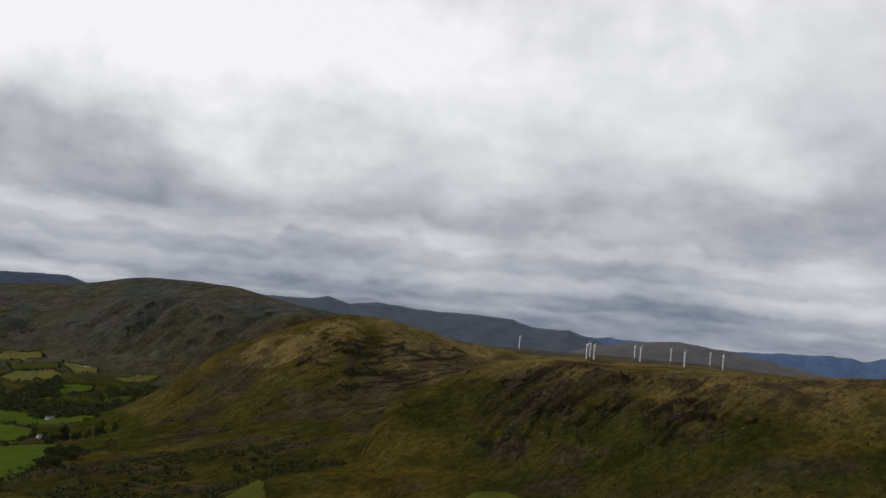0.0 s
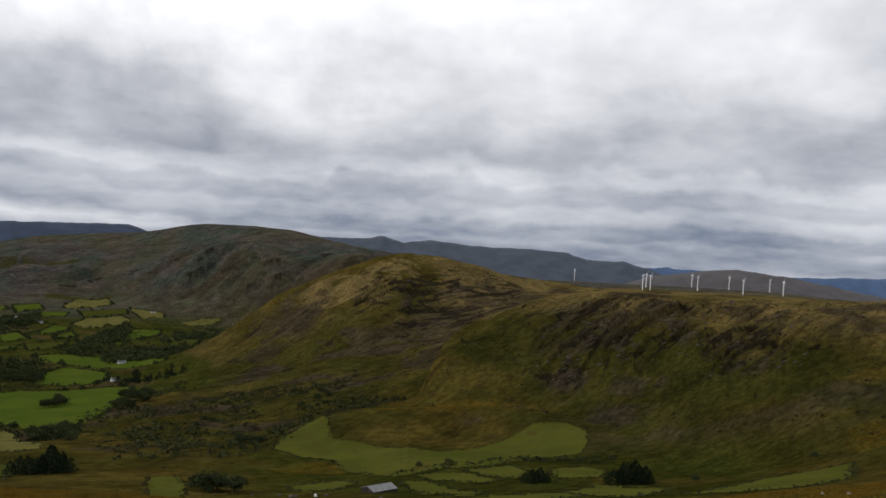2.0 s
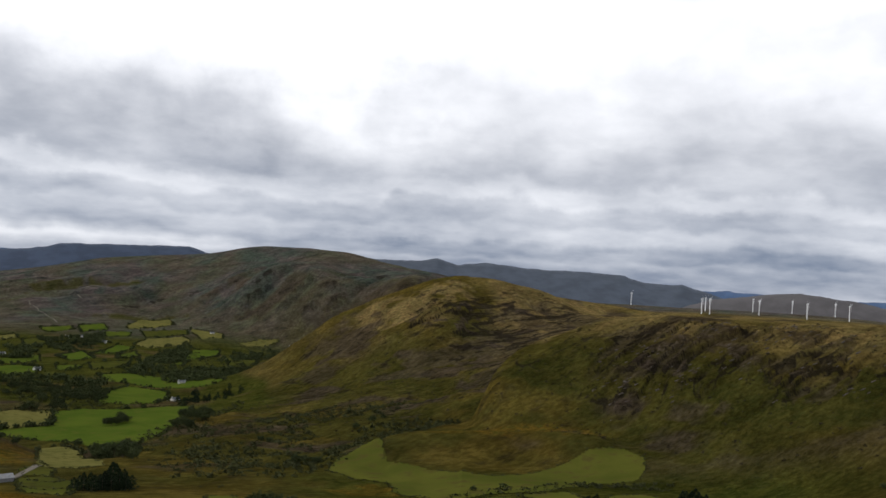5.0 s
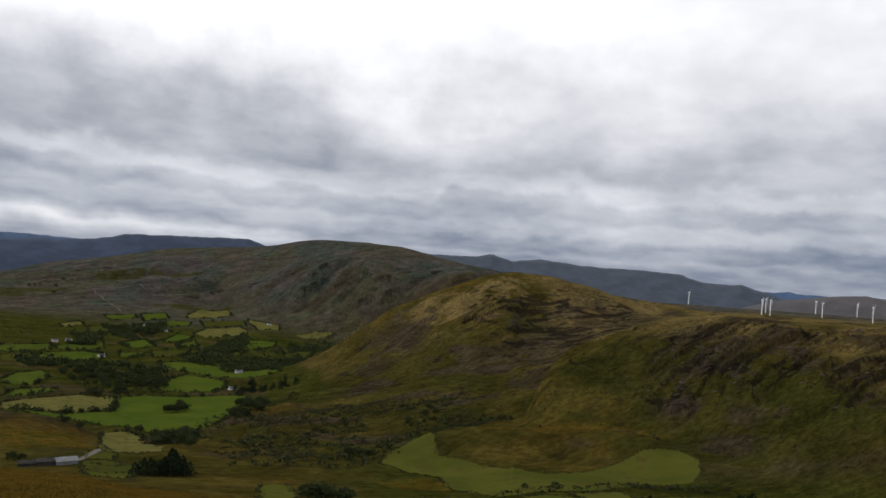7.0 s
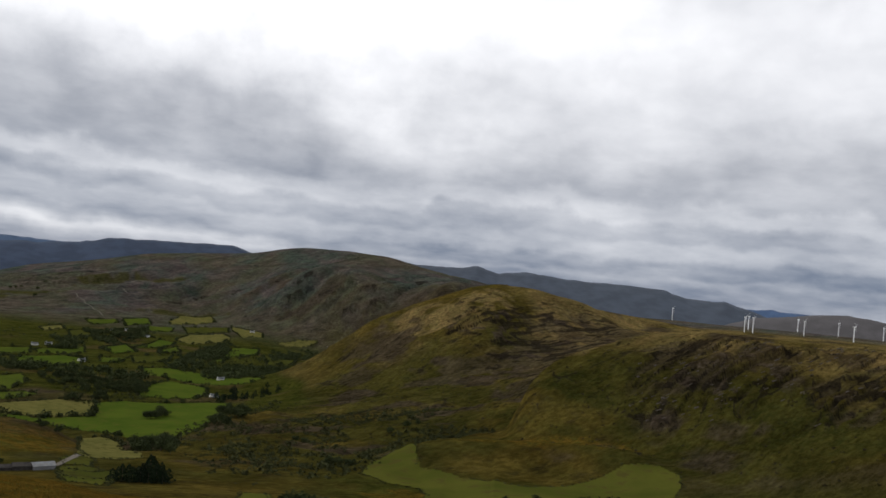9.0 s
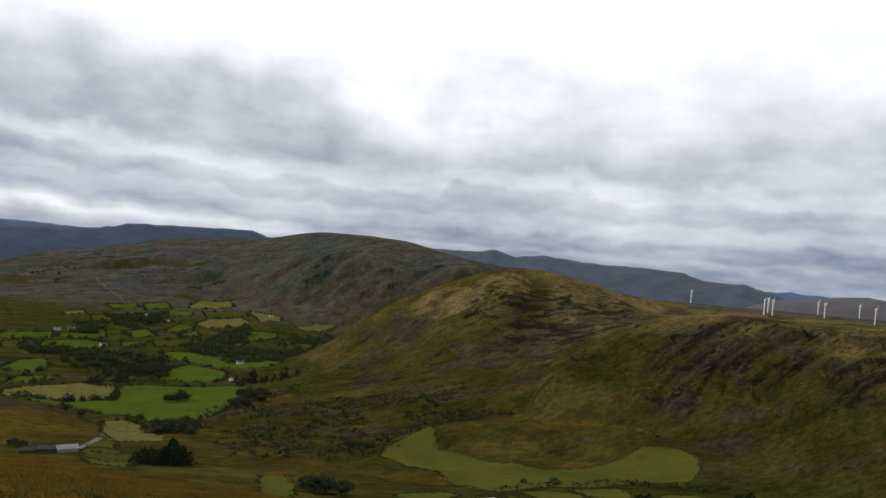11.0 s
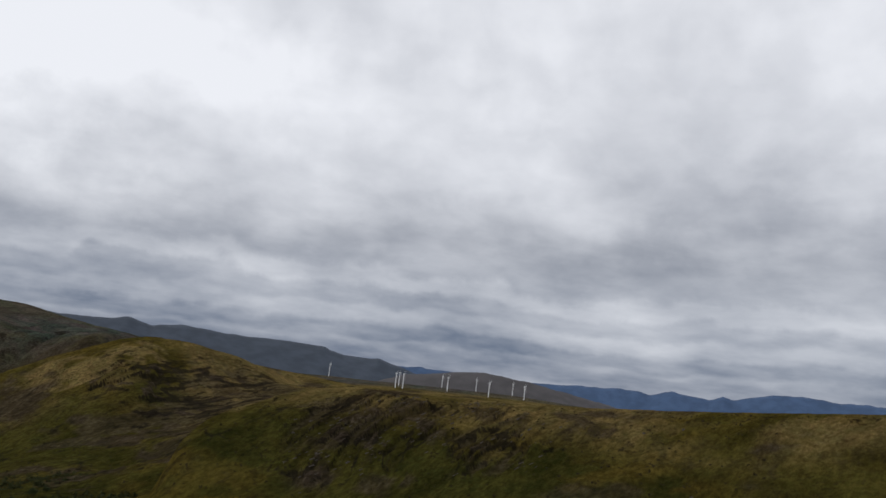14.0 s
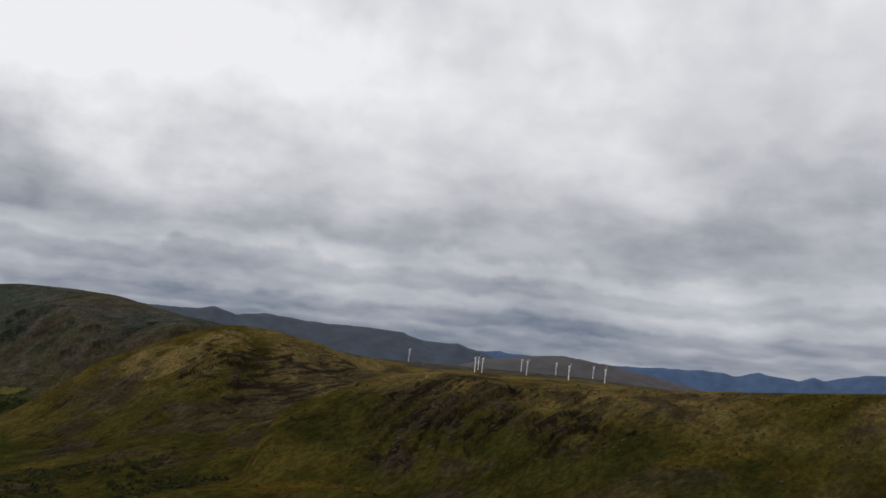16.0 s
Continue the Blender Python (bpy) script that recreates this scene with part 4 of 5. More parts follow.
meadow("lea", (13.2, 330), (14.4, 345), (16, 372), (18.3, 402), (21, 415), (23.3, 424), (23.3, 360), (20, 320), (16, 318))


# ---- plants ----
def leaf_material(name, dark, light):
    m, tree, shader = material(name)
    info = tree.nodes.new("ShaderNodeObjectInfo").outputs["Random"]
    island = tree.nodes.new("ShaderNodeNewGeometry").outputs["Random Per Island"]
    mixer = math_node(tree, "ADD", math_node(tree, "MULTIPLY", info, 0.5), math_node(tree, "MULTIPLY", island, 0.5))
    tree.links.new(mix_colour(tree, mixer, dark, light), shader.inputs["Base Color"])
    return m


LEAF = leaf_material("broad_leaves", (0.018, 0.025, 0.010), (0.046, 0.057, 0.019))
NEEDLE = leaf_material("needles", (0.006, 0.011, 0.006), (0.016, 0.026, 0.010))
SHRUB = leaf_material("shrub_leaves", (0.019, 0.023, 0.009), (0.046, 0.050, 0.017))
HEATH = leaf_material("heather_sprigs", (0.018, 0.014, 0.008), (0.050, 0.042, 0.014))
BARK = mottled("bark", (0.05, 0.04, 0.03), (0.09, 0.08, 0.06), 3.0)


def blade_material():
    m, tree, shader = material("grass_blades")
    p = position(tree)
    island = tree.nodes.new("ShaderNodeNewGeometry").outputs["Random Per Island"]
    col = mix_colour(tree, ramp(tree, noise_node(tree, p, 0.16, 4.0, 0.6), 0.4, 0.6), (0.165, 0.094, 0.015), (0.128, 0.088, 0.015))
    col = mix_colour(tree, ramp(tree, noise_node(tree, p, 0.45, 4.0, 0.6), 0.52, 0.66), col, (0.085, 0.080, 0.014))
    col = mix_colour(tree, math_node(tree, "MULTIPLY", island, 0.35), col, (0.142, 0.090, 0.017))
    col = mix_colour(tree, math_node(tree, "MULTIPLY", ramp(tree, noise_node(tree, p, 0.5, 5.0, 0.68), 0.50, 0.64), 0.75), col, (0.042, 0.032, 0.008))
    tree.links.new(col, shader.inputs["Base Color"])
    shader.inputs["Specular IOR Level"].default_value = 0.0
    return m


BLADE = blade_material()
STONE = mottled("grey_stone", (0.05, 0.042, 0.036), (0.11, 0.094, 0.078), 0.8, 0.9, (0.045, 0.04, 0.03), 2.5, 0.1)


def leaves(centres, spread, size, count):
    """Small bent leaf triangles scattered about each centre: points and faces."""
    n = len(centres) * count
    c = np.repeat(np.asarray(centres, dtype=float), count, axis=0) + RNG.normal(0, 1, (n, 3)) * np.repeat(np.asarray(spread, dtype=float), count)[:, None] * np.array([1, 1, 0.75])
    a, b = RNG.normal(0, 1, (n, 3)), RNG.normal(0, 1, (n, 3))
    a /= np.linalg.norm(a, axis=1)[:, None]
    b -= a * (a * b).sum(1)[:, None]
    b /= np.linalg.norm(b, axis=1)[:, None]
    s = (np.repeat(np.asarray(size, dtype=float), count) * RNG.uniform(0.6, 1.4, n))[:, None]
    points = np.stack([c - a * s, c + b * s * 0.8, c + a * s, c - b * s * 0.8], 1).reshape(-1, 3)
    k = np.arange(n) * 4
    return points, np.stack([k, k + 1, k + 2, k + 3], 1)


def raw_mesh(name, points, faces, mat):
    mesh = bpy.data.meshes.new(name)
    mesh.from_pydata(points.tolist(), [], faces.tolist())
    mesh.materials.append(mat)
    return mesh


def limb(bm, p, q, r0, r1, sides=6):
    p, q = Vector(p), Vector(q)
    turn = (q - p).to_track_quat("Z", "Y").to_matrix().to_4x4()
    rings = []
    for base, r in ((p, r0), (q, r1)):
        rings.append([bm.verts.new(base + turn @ Vector((r * math.cos(2 * math.pi * k / sides), r * math.sin(2 * math.pi * k / sides), 0))) for k in range(sides)])
    for k in range(sides):
        bm.faces.new((rings[0][k], rings[0][(k + 1) % sides], rings[1][(k + 1) % sides], rings[1][k]))


def broadleaf(h, w):
    root = new("broadleaf_tree")
    bm = bmesh.new()
    limb(bm, (0, 0, -0.4), (0.1, 0, h * 0.35), 0.028 * h, 0.02 * h)
    ends = []
    for k in range(6):
        a = 2 * math.pi * k / 6 + random.uniform(-0.4, 0.4)
        tip = (w * 0.5 * math.cos(a), w * 0.5 * math.sin(a), h * random.uniform(0.32, 0.75))
        limb(bm, (0.1, 0, h * random.uniform(0.25, 0.35)), tip, 0.014 * h, 0.004 * h, 5)
        ends.append(tip)
    limb(bm, (0.1, 0, h * 0.35), (0, 0.1, h * 0.85), 0.02 * h, 0.005 * h, 5)
    part("trunk", bm, BARK, root)
    centres = [(t[0] * random.uniform(0.6, 1.25), t[1] * random.uniform(0.6, 1.25), t[2] + h * random.uniform(-0.15, 0.12)) for t in ends for _ in range(4)]
    centres += [(random.gauss(0, w * 0.25), random.gauss(0, w * 0.25), h * random.uniform(0.3, 0.95)) for _ in range(26)]
    crown = new("crown", raw_mesh("crown", *leaves(centres, [0.085 * h] * len(centres), [0.045 * h] * len(centres), 28), LEAF))
    crown.parent = root
    return tagged(root, "dark green broadleaf tree with a rounded crown", "tree", "valley trees")


def conifer(h, w):
    root = new("conifer_tree")
    bm = bmesh.new()
    limb(bm, (0, 0, -0.4), (0, 0, h * 0.96), 0.018 * h, 0.004 * h)
    part("trunk", bm, BARK, root)
    centres, spread = [], []
    for k in range(46):
        t = (k + 0.5) / 46
        a, r = k * 2.4, w * 0.5 * (1 - t ** 2.4) * random.uniform(0.45, 1.0)
        centres.append((r * math.cos(a), r * math.sin(a), h * (0.04 + 0.86 * t)))
        spread.append(0.05 * h * (1.15 - t))
    crown = new("crown", raw_mesh("crown", *leaves(centres, spread, [0.035 * h] * len(centres), 18), NEEDLE))
    crown.parent = root
    return tagged(root, "dark green conifer with dense needles", "tree", "conifer plantation")


def plan_points(count, *corners):
    """Places inside a stretch of the plan."""
    plan = [at(b, d)[:2] for b, d in corners]
    xs, ys = [p[0] for p in plan], [p[1] for p in plan]
    found = []
    while len(found) < count:
        x, y = RNG.uniform(min(xs), max(xs), 4 * count), RNG.uniform(min(ys), max(ys), 4 * count)
        ok = inside(x, y, plan)
        found += list(zip(x[ok].tolist(), y[ok].tolist()))
    return found[:count]


class Grove:
    """Grows a kind of tree as copies of a few first ones."""

    def __init__(self, make, shapes):
        self.make, self.shapes, self.made, self.fresh = make, shapes, [], []

    def put(self, x, y, size=1.0):
        z = height_at(x, y)
        m = pose(x, y, z - 0.1, random.uniform(-3, 3), random.uniform(-3, 3), random.uniform(0, 360)) @ Matrix.Diagonal((size * random.uniform(0.85, 1.2), size * random.uniform(0.85, 1.2), size, 1))
        if len(self.made) < len(self.shapes):
            ob = self.make(*self.shapes[len(self.made)])
            ob.matrix_basis = m
            self.made.append(ob)
            return
        first = random.choice(self.made)
        ob = copy_thing(first, Matrix())
        ob.matrix_basis = m


broad = Grove(broadleaf, ((8.0, 7.5), (9.0, 7.0), (7.0, 8.0), (8.5, 9.0)))
firs = Grove(conifer, ((10.0, 8.0), (11.0, 8.5), (9.0, 8.0)))
# woods on the valley floor
FAR_WOOD = []
for count, corners in ((48, ((-32.4, 2291), (-28.8, 2439), (-29.0, 2221), (-30.8, 1985), (-31.9, 2047))), (14, ((-33.8, 2054), (-32.8, 2076), (-32.8, 1749), (-33.8, 1733))),
                       (80, ((-33.1, 1527), (-29.1, 1479), (-28.3, 1408), (-28.2, 1134), (-32.5, 1071), (-33.5, 1174), (-34.8, 1353)))) + (
                       (12, ((-37.0, 1470), (-35.1, 1470), (-35.0, 1393), (-36.8, 1384))), (60, ((-27.2, 1618), (-24.9, 2167), (-23.7, 2331), (-23.3, 2282), (-24.4, 1867), (-25.7, 1582))),
                       (50, ((-25.9, 1536), (-21.1, 1824), (-19.9, 1742), (-21.6, 1492), (-23.8, 1469))), (36, ((-21.0, 2267), (-17.5, 2438), (-17.2, 1600), (-18.3, 1454), (-19.8, 1723), (-20.6, 1834))),
                       (22, ((-30.3, 832), (-29.5, 806), (-28.5, 642), (-26.5, 596), (-26.5, 785), (-27.4, 808))), (7, ((-28.3, 972), (-26.9, 1031), (-26.9, 1000), (-28.1, 965))),
                       (14, ((-24.4, 1000), (-22.5, 1090), (-21.8, 980), (-23.8, 880)))):
    for x, y in plan_points(count, *corners):
        if math.hypot(x, y) > 1400:
            FAR_WOOD.append((x, y))
        else:
            broad.put(x, y, random.uniform(0.8, 1.4))
for count, corners in ((36, ((-24.4, 1190), (-23.2, 1370), (-22.3, 1390), (-21.9, 1270), (-21.1, 1390), (-20.0, 1400), (-19.9, 1360), (-21.9, 1160), (-23.0, 1150))),
                       (16, ((-31.5, 2200), (-29.5, 2300), (-29.5, 2180), (-31.3, 2080)))):
    for x, y in plan_points(count, *corners):
        firs.put(x, y, random.uniform(0.75, 1.15))
# clumps near the farms
for bearing, distance, size in ((-29.9, 424, 0.75), (-29.3, 428, 0.8), (-28.7, 430, 0.85), (-28.1, 432, 0.85), (-27.6, 436, 1.25), (-27.2, 432, 0.95), (-26.8, 430, 0.8), (-28.4, 440, 0.8), (-27.4, 446, 1.1), (-29.6, 434, 0.7), (-29.0, 437, 0.75), (-28.2, 427, 0.8), (-27.9, 440, 0.9), (-27.0, 440, 0.9), (-26.5, 436, 0.75), (-27.7, 428, 0.8), (-28.8, 424, 0.7)) + (
                                (3.1, 399, 0.55), (3.5, 397, 0.68), (3.9, 396, 0.72), (4.3, 397, 0.66), (4.6, 399, 0.5), (3.7, 402, 0.7), (4.1, 403, 0.7),
                                (8.6, 394, 0.6), (9.0, 393, 0.8), (9.4, 394, 0.85), (9.8, 394, 0.95), (10.2, 395, 1.0), (10.6, 395, 0.95), (11.0, 396, 0.9), (11.3, 398, 0.75), (9.6, 400, 0.9), (10.4, 401, 1.0)):
    x, y, _ = at(bearing, distance)
    firs.put(x, y, size * 1.05)
for bearing, distance, size in ((-18.7, 380, 0.85), (-18.3, 376, 1.0), (-17.8, 374, 1.0), (-17.3, 378, 0.9), (-16.4, 368, 0.8), (-16.1, 371, 0.8), (28.5, 497, 0.5), (26.2, 474, 0.45), (25.9, 436, 0.4), (27.6, 455, 0.5), (29.4, 470, 0.5),
                                (-4.1, 461, 0.35), (-2.1, 468, 0.45), (14.2, 404, 0.4), (21.2, 470, 0.35), (-34.2, 645, 0.6), (-33.4, 640, 0.5), (-37.0, 518, 0.6), (-36.5, 518, 0.5), (-33.3, 905, 0.7)) + (
                                (-16.2, 565, 0.7), (-15.6, 560, 0.75), (-15.0, 556, 0.6), (-14.6, 560, 0.55), (-12.3, 776, 0.7), (-11.2, 790, 0.8), (-10.5, 825, 0.6), (-18.6, 750, 0.7), (-18.0, 760, 0.6),
                                (-37.0, 2880, 0.9), (-36.7, 2888, 0.9), (-36.4, 2910, 0.9), (-35.5, 2895, 1.0), (-35.1, 2960, 1.0), (-35.6, 2765, 1.2), (-34.5, 3005, 0.9)):
    x, y, _ = at(bearing, distance)
    broad.put(x, y, size)


def stuff(name, points, faces, mat, label, category):
    return tagged(new(name, raw_mesh(name, points, faces, mat)), label, category, kind="stuff")


def clumps(xy, low, high, leaf, each, mat, name, label, category, squash=0.5):
    """Many low bushes joined into one growth."""
    xy = np.asarray(xy)
    size = low + (high - low) * RNG.uniform(0, 1, len(xy)) ** 1.8
    z = land(xy[:, 0], xy[:, 1])
    centres = np.concatenate([np.stack([xy[:, 0] + RNG.normal(0, 0.25, len(xy)) * size, xy[:, 1] + RNG.normal(0, 0.25, len(xy)) * size, z + size * squash * k], 1) for k in (0.35, 0.8)])
    size2 = np.tile(size, 2)
    return stuff(name, *leaves(centres, size2 * 0.32, size2 * leaf, each), mat, label, category)


far_hedge = [p for p in HEDGE_POINTS if math.hypot(*p) > 700]
near_hedge = [p for p in HEDGE_POINTS if math.hypot(*p) <= 700]
clumps(far_hedge, 1.3, 3.8, 0.27, 10, SHRUB, "hedgerow", "dark overgrown hedgerows between the fields", "hedge", 0.8)
clumps(near_hedge, 0.4, 1.3, 0.32, 8, SHRUB, "field_bank", "low dark scrub on the field banks", "hedge", 0.5)
random.seed(31)
hedge_trees = random.sample([p for p in far_hedge if math.hypot(*p) > 950], 460)
clumps(FAR_WOOD + [(x + random.gauss(0, 12), y + random.gauss(0, 12)) for x, y in FAR_WOOD * 3], 6.0, 11.0, 0.16, 40, LEAF, "far_woodland", "dark green broadleaf woods on the valley floor", "woodland", 0.75)
clumps(hedge_trees, 3.5, 7.0, 0.18, 34, LEAF, "hedgerow_tree", "small rounded trees grown up out of the hedges", "trees", 0.85)
# scrub under the trees of the valley and along the streams
scrub = []
for count, corners in ((500, ((-34.8, 1353), (-33.1, 1527), (-29.1, 1479), (-28.2, 1134), (-32.5, 1071))), (420, ((-27.2, 1618), (-23.7, 2331), (-20, 1800), (-21.6, 1492), (-25.7, 1536))),
                       (420, ((-21, 2267), (-17.5, 2438), (-16.9, 1500), (-18.3, 1454), (-20.6, 1700))), (160, ((-27, 860), (-24, 1000), (-20, 1180), (-19.5, 1100), (-23, 860), (-26, 720))),
                       (200, ((-26, 620), (-20, 680), (-16, 620), (-17, 520), (-24, 540))), (90, ((-12.5, 770), (-8, 830), (-5, 770), (-8, 720), (-11, 730))), (60, ((-17, 560), (-13, 575), (-12.5, 545), (-16, 530))),
                       (140, ((-6, 448), (3, 505), (9, 520), (9, 490), (2, 475), (-6, 435))), (90, ((-34, 2000), (-36, 2300), (-40, 2300), (-40, 1800)))):
    scrub += plan_points(count, *corners)
clumps([p for p in scrub if math.hypot(*p) > 700], 1.5, 4.0, 0.28, 10, SHRUB, "scrub", "dark scrub and willow thickets", "scrub", 0.7)
clumps([p for p in scrub if math.hypot(*p) <= 700], 0.7, 2.6, 0.28, 10, SHRUB, "gorse", "low dark gorse beside the fields", "scrub", 0.5)
thicket = np.array(plan_points(2400, (-26, 430), (-16, 420), (-14.5, 560), (-9, 640), (-5, 760), (-9, 960), (-17, 1040), (-24, 900)))
thicket = thicket[fbm(thicket[:, 0], thicket[:, 1], 55, 4, 43) > 0.57]
clumps(thicket, 0.8, 5.0, 0.22, 14, SHRUB, "thicket", "dark thickets of gorse and willow in the hollows", "scrub", 0.6)
# heather and bracken on the slopes
heath = []
for count, corners in ((900, ((-4, 800), (2, 860), (14, 820), (28, 780), (36, 700), (34, 520), (22, 500), (8, 580), (-4, 660))),
                       (1800, ((-15, 1440), (-8, 1490), (0, 1540), (2, 1500), (-4, 880), (-12, 700), (-24, 700), (-24, 900), (-17, 1250)))):
    heath += plan_points(count, *corners)
clumps(heath, 0.5, 2.0, 0.34, 7, HEATH, "heather", "tufts of dark heather and bracken on the slopes", "heather", 0.4)


# ---- stones ----
def stone_points(count, low, high, crag_least, *corners):
    pts = np.array(plan_points(count, *corners))
    z, crag = land(pts[:, 0], pts[:, 1], True)[:2]
    keep = crag > crag_least
    return pts[keep], z[keep], RNG.uniform(low, high, int(keep.sum()))


def outcrops():
    """Tilted slabs of rock that break out of the slope along its ribs."""
    pts, z, size = stone_points(900, 0.25, 0.95, 0.35, (-3, 780), (2, 840), (14, 815), (28, 770), (33, 690), (30, 600), (10, 610), (-3, 680))
    points, faces = [], []
    for (x, y), zz, s in zip(pts, z, size):
        base = len(points)
        along = Vector((0.84, 0.54, 0.30)).normalized()
        across = Vector((-0.54, 0.84, 0.25)).normalized()
        top = along.cross(across)
        for w in (-1, 1):
            for v in (-1, 1):
                for u in (-1, 1):
                    j = Vector([random.uniform(0.6, 1.3) for _ in range(3)])
                    points.append(Vector((x, y, zz)) + along * u * s * 2.6 * j.x + across * v * s * 0.45 * j.y + top * w * s * 0.5 * j.z)
        for f in ((0, 1, 3, 2), (4, 6, 7, 5), (0, 4, 5, 1), (2, 3, 7, 6), (0, 2, 6, 4), (1, 5, 7, 3)):
            faces.append([base + k for k in f])
    mesh = bpy.data.meshes.new("rock_outcrop")
    mesh.from_pydata([tuple(p) for p in points], [], faces)
    mesh.materials.append(STONE)
    return tagged(new("rock_outcrop", mesh), "grey slabs of bedrock breaking out of the steep slope", "rock", kind="stuff")


outcrops()


def boulder(x, y, size, mat=STONE, label="pale grey boulder lying in the rough grass"):
    bm = bmesh.new()
    bmesh.ops.create_icosphere(bm, subdivisions=2, radius=size)
    for v in bm.verts:
        n = noise.noise(v.co * (1.1 / size) + Vector((x, y, 0)))
        v.co *= 1 + 0.35 * n
        v.co.z *= 0.65
    ob = bm_object("boulder", bm, mat)
    ob.location = (x, y, height_at(x, y) + size * 0.2)
    return tagged(ob, label, "boulder", "boulders")


for bearing, distance, size in ((-13.4, 356, 0.9), (-12.6, 351, 1.3), (-12.3, 353, 0.8), (-10.3, 357, 0.9), (-15.2, 360, 0.6), (29.5, 700, 1.6), (27.0, 690, 1.3), (5.0, 770, 2.0), (5.6, 705, 1.8), (3.9, 745, 1.5),
                                (-6.6, 345, 0.8), (26.6, 452, 1.2), (26.9, 455, 0.9), (30.2, 560, 1.3)):
    bx, by, _ = at(bearing, distance)
    boulder(bx, by, size)


# pale stones added in place of sheep-like pale spots on the slope
STAND_IN_STONE = mottled("stand_in_stone", (0.20, 0.185, 0.155), (0.13, 0.12, 0.10), 1.5, 0.9, (0.16, 0.14, 0.11), 5.0, 0.05)
for bearing, distance, size in ((21.78, 68.0, 0.18), (23.21, 56.0, 0.15), (25.33, 49.0, 0.12), (31.39, 35.0, 0.15), (31.54, 22.0, 0.07), (32.69, 21.0, 0.11), (34.28, 21.0, 0.06), (-5.74, 209.0, 0.99), (-11.87, 133.0, 0.45)):
    bx, by, _ = at(bearing, distance)
    boulder(bx, by, size, STAND_IN_STONE, "pale stone standing in for a sheep-like spot in the moor grass")


# ---- tracks ----
TRACK = mottled("gravel_track", (0.10, 0.09, 0.074), (0.135, 0.12, 0.10), 0.3, 0.95)


def track(width, label, *rows):
    pts = [Vector((*at(b, d)[:2], 0)) for b, d in rows]
    fine_pts = []
    for p, q in zip(pts, pts[1:]):
        n = max(2, int((q - p).length / 6))
        fine_pts += [p.lerp(q, k / n) for k in range(n)]
    fine_pts.append(pts[-1])
    bm = bmesh.new()
    rails = []
    for k, p in enumerate(fine_pts):
        way = (fine_pts[min(k + 1, len(fine_pts) - 1)] - fine_pts[max(k - 1, 0)]).normalized()
        side = Vector((way.y, -way.x, 0)) * width / 2
        rails.append([bm.verts.new((q.x, q.y, height_at(q.x, q.y) + 0.35)) for q in (p - side, p + side)])
    for a, b in zip(rails, rails[1:]):
        bm.faces.new((a[0], a[1], b[1], b[0]))
    return tagged(bm_object("track", bm, TRACK), label, "track", kind="structure")


track(3.2, "pale gravel track winding up the moor", (-33.3, 2800), (-33.15, 2772), (-32.75, 2740), (-32.7, 2706), (-32.3, 2675), (-32.2, 2652), (-31.8, 2623), (-31.6, 2580))
track(3.4, "pale gravel track winding up the moor", (-30.2, 2885), (-30.6, 2845), (-30.3, 2822))
track(3.2, "pale gravel track winding up the moor", (-28.8, 2975), (-29.7, 2961), (-31.5, 2904))
track(4, "narrow farm lane of pale gravel", (-32.0, 560), (-32.7, 530), (-33.2, 508), (-33.9, 490), (-35.5, 482))
track(5, "narrow farm lane of pale gravel", (-24.3, 1316), (-24.9, 1295), (-25.1, 1270), (-24.7, 1255), (-23.6, 1265))


# ---- farm buildings ----
RENDER_WALL = mottled("white_render", (0.60, 0.59, 0.56), (0.50, 0.49, 0.46), 0.5, 0.85)
SLATE = mottled("slate", (0.06, 0.065, 0.07), (0.10, 0.105, 0.11), 0.8, 0.6)
TIN = mottled("galvanised_sheet", (0.20, 0.205, 0.21), (0.14, 0.148, 0.15), 0.5, 0.7, (0.15, 0.13, 0.11), 1.2, 0.0, 0.08)
DARK_TIN = mottled("weathered_shaded_sheet", (0.032, 0.030, 0.028), (0.055, 0.050, 0.045), 0.5, 0.95)
GLASS = mottled("window_glass", (0.03, 0.035, 0.04), (0.04, 0.045, 0.05), 1.0, 0.1)
TIMBER = mottled("timber", (0.10, 0.07, 0.045), (0.15, 0.11, 0.07), 2.0)


def roof_slope(length, run, rise, thick, ridges=0):
    """One pitch of a roof, from the ridge (y = 0) to the eave; ridges makes it corrugated."""
    bm = bmesh.new()
    n = max(1, ridges)
    ring = []
    for k in range(n + 1):
        x = -length / 2 + length * k / n
        lift = 0.07 * (k % 2) if ridges else 0.0
        ring.append([bm.verts.new((x, y, z + lift + t)) for (y, z) in ((0, 0), (-run, -rise)) for t in (0, -thick)])
    for a, b in zip(ring, ring[1:]):
        for i, j in ((0, 2), (2, 3), (3, 1), (1, 0)):
            bm.faces.new((a[i], a[j], b[j], b[i]))
    bm.faces.new((ring[0][0], ring[0][1], ring[0][3], ring[0][2]))
    bm.faces.new((ring[-1][0], ring[-1][2], ring[-1][3], ring[-1][1]))
    bmesh.ops.recalc_face_normals(bm, faces=bm.faces)
    return bm


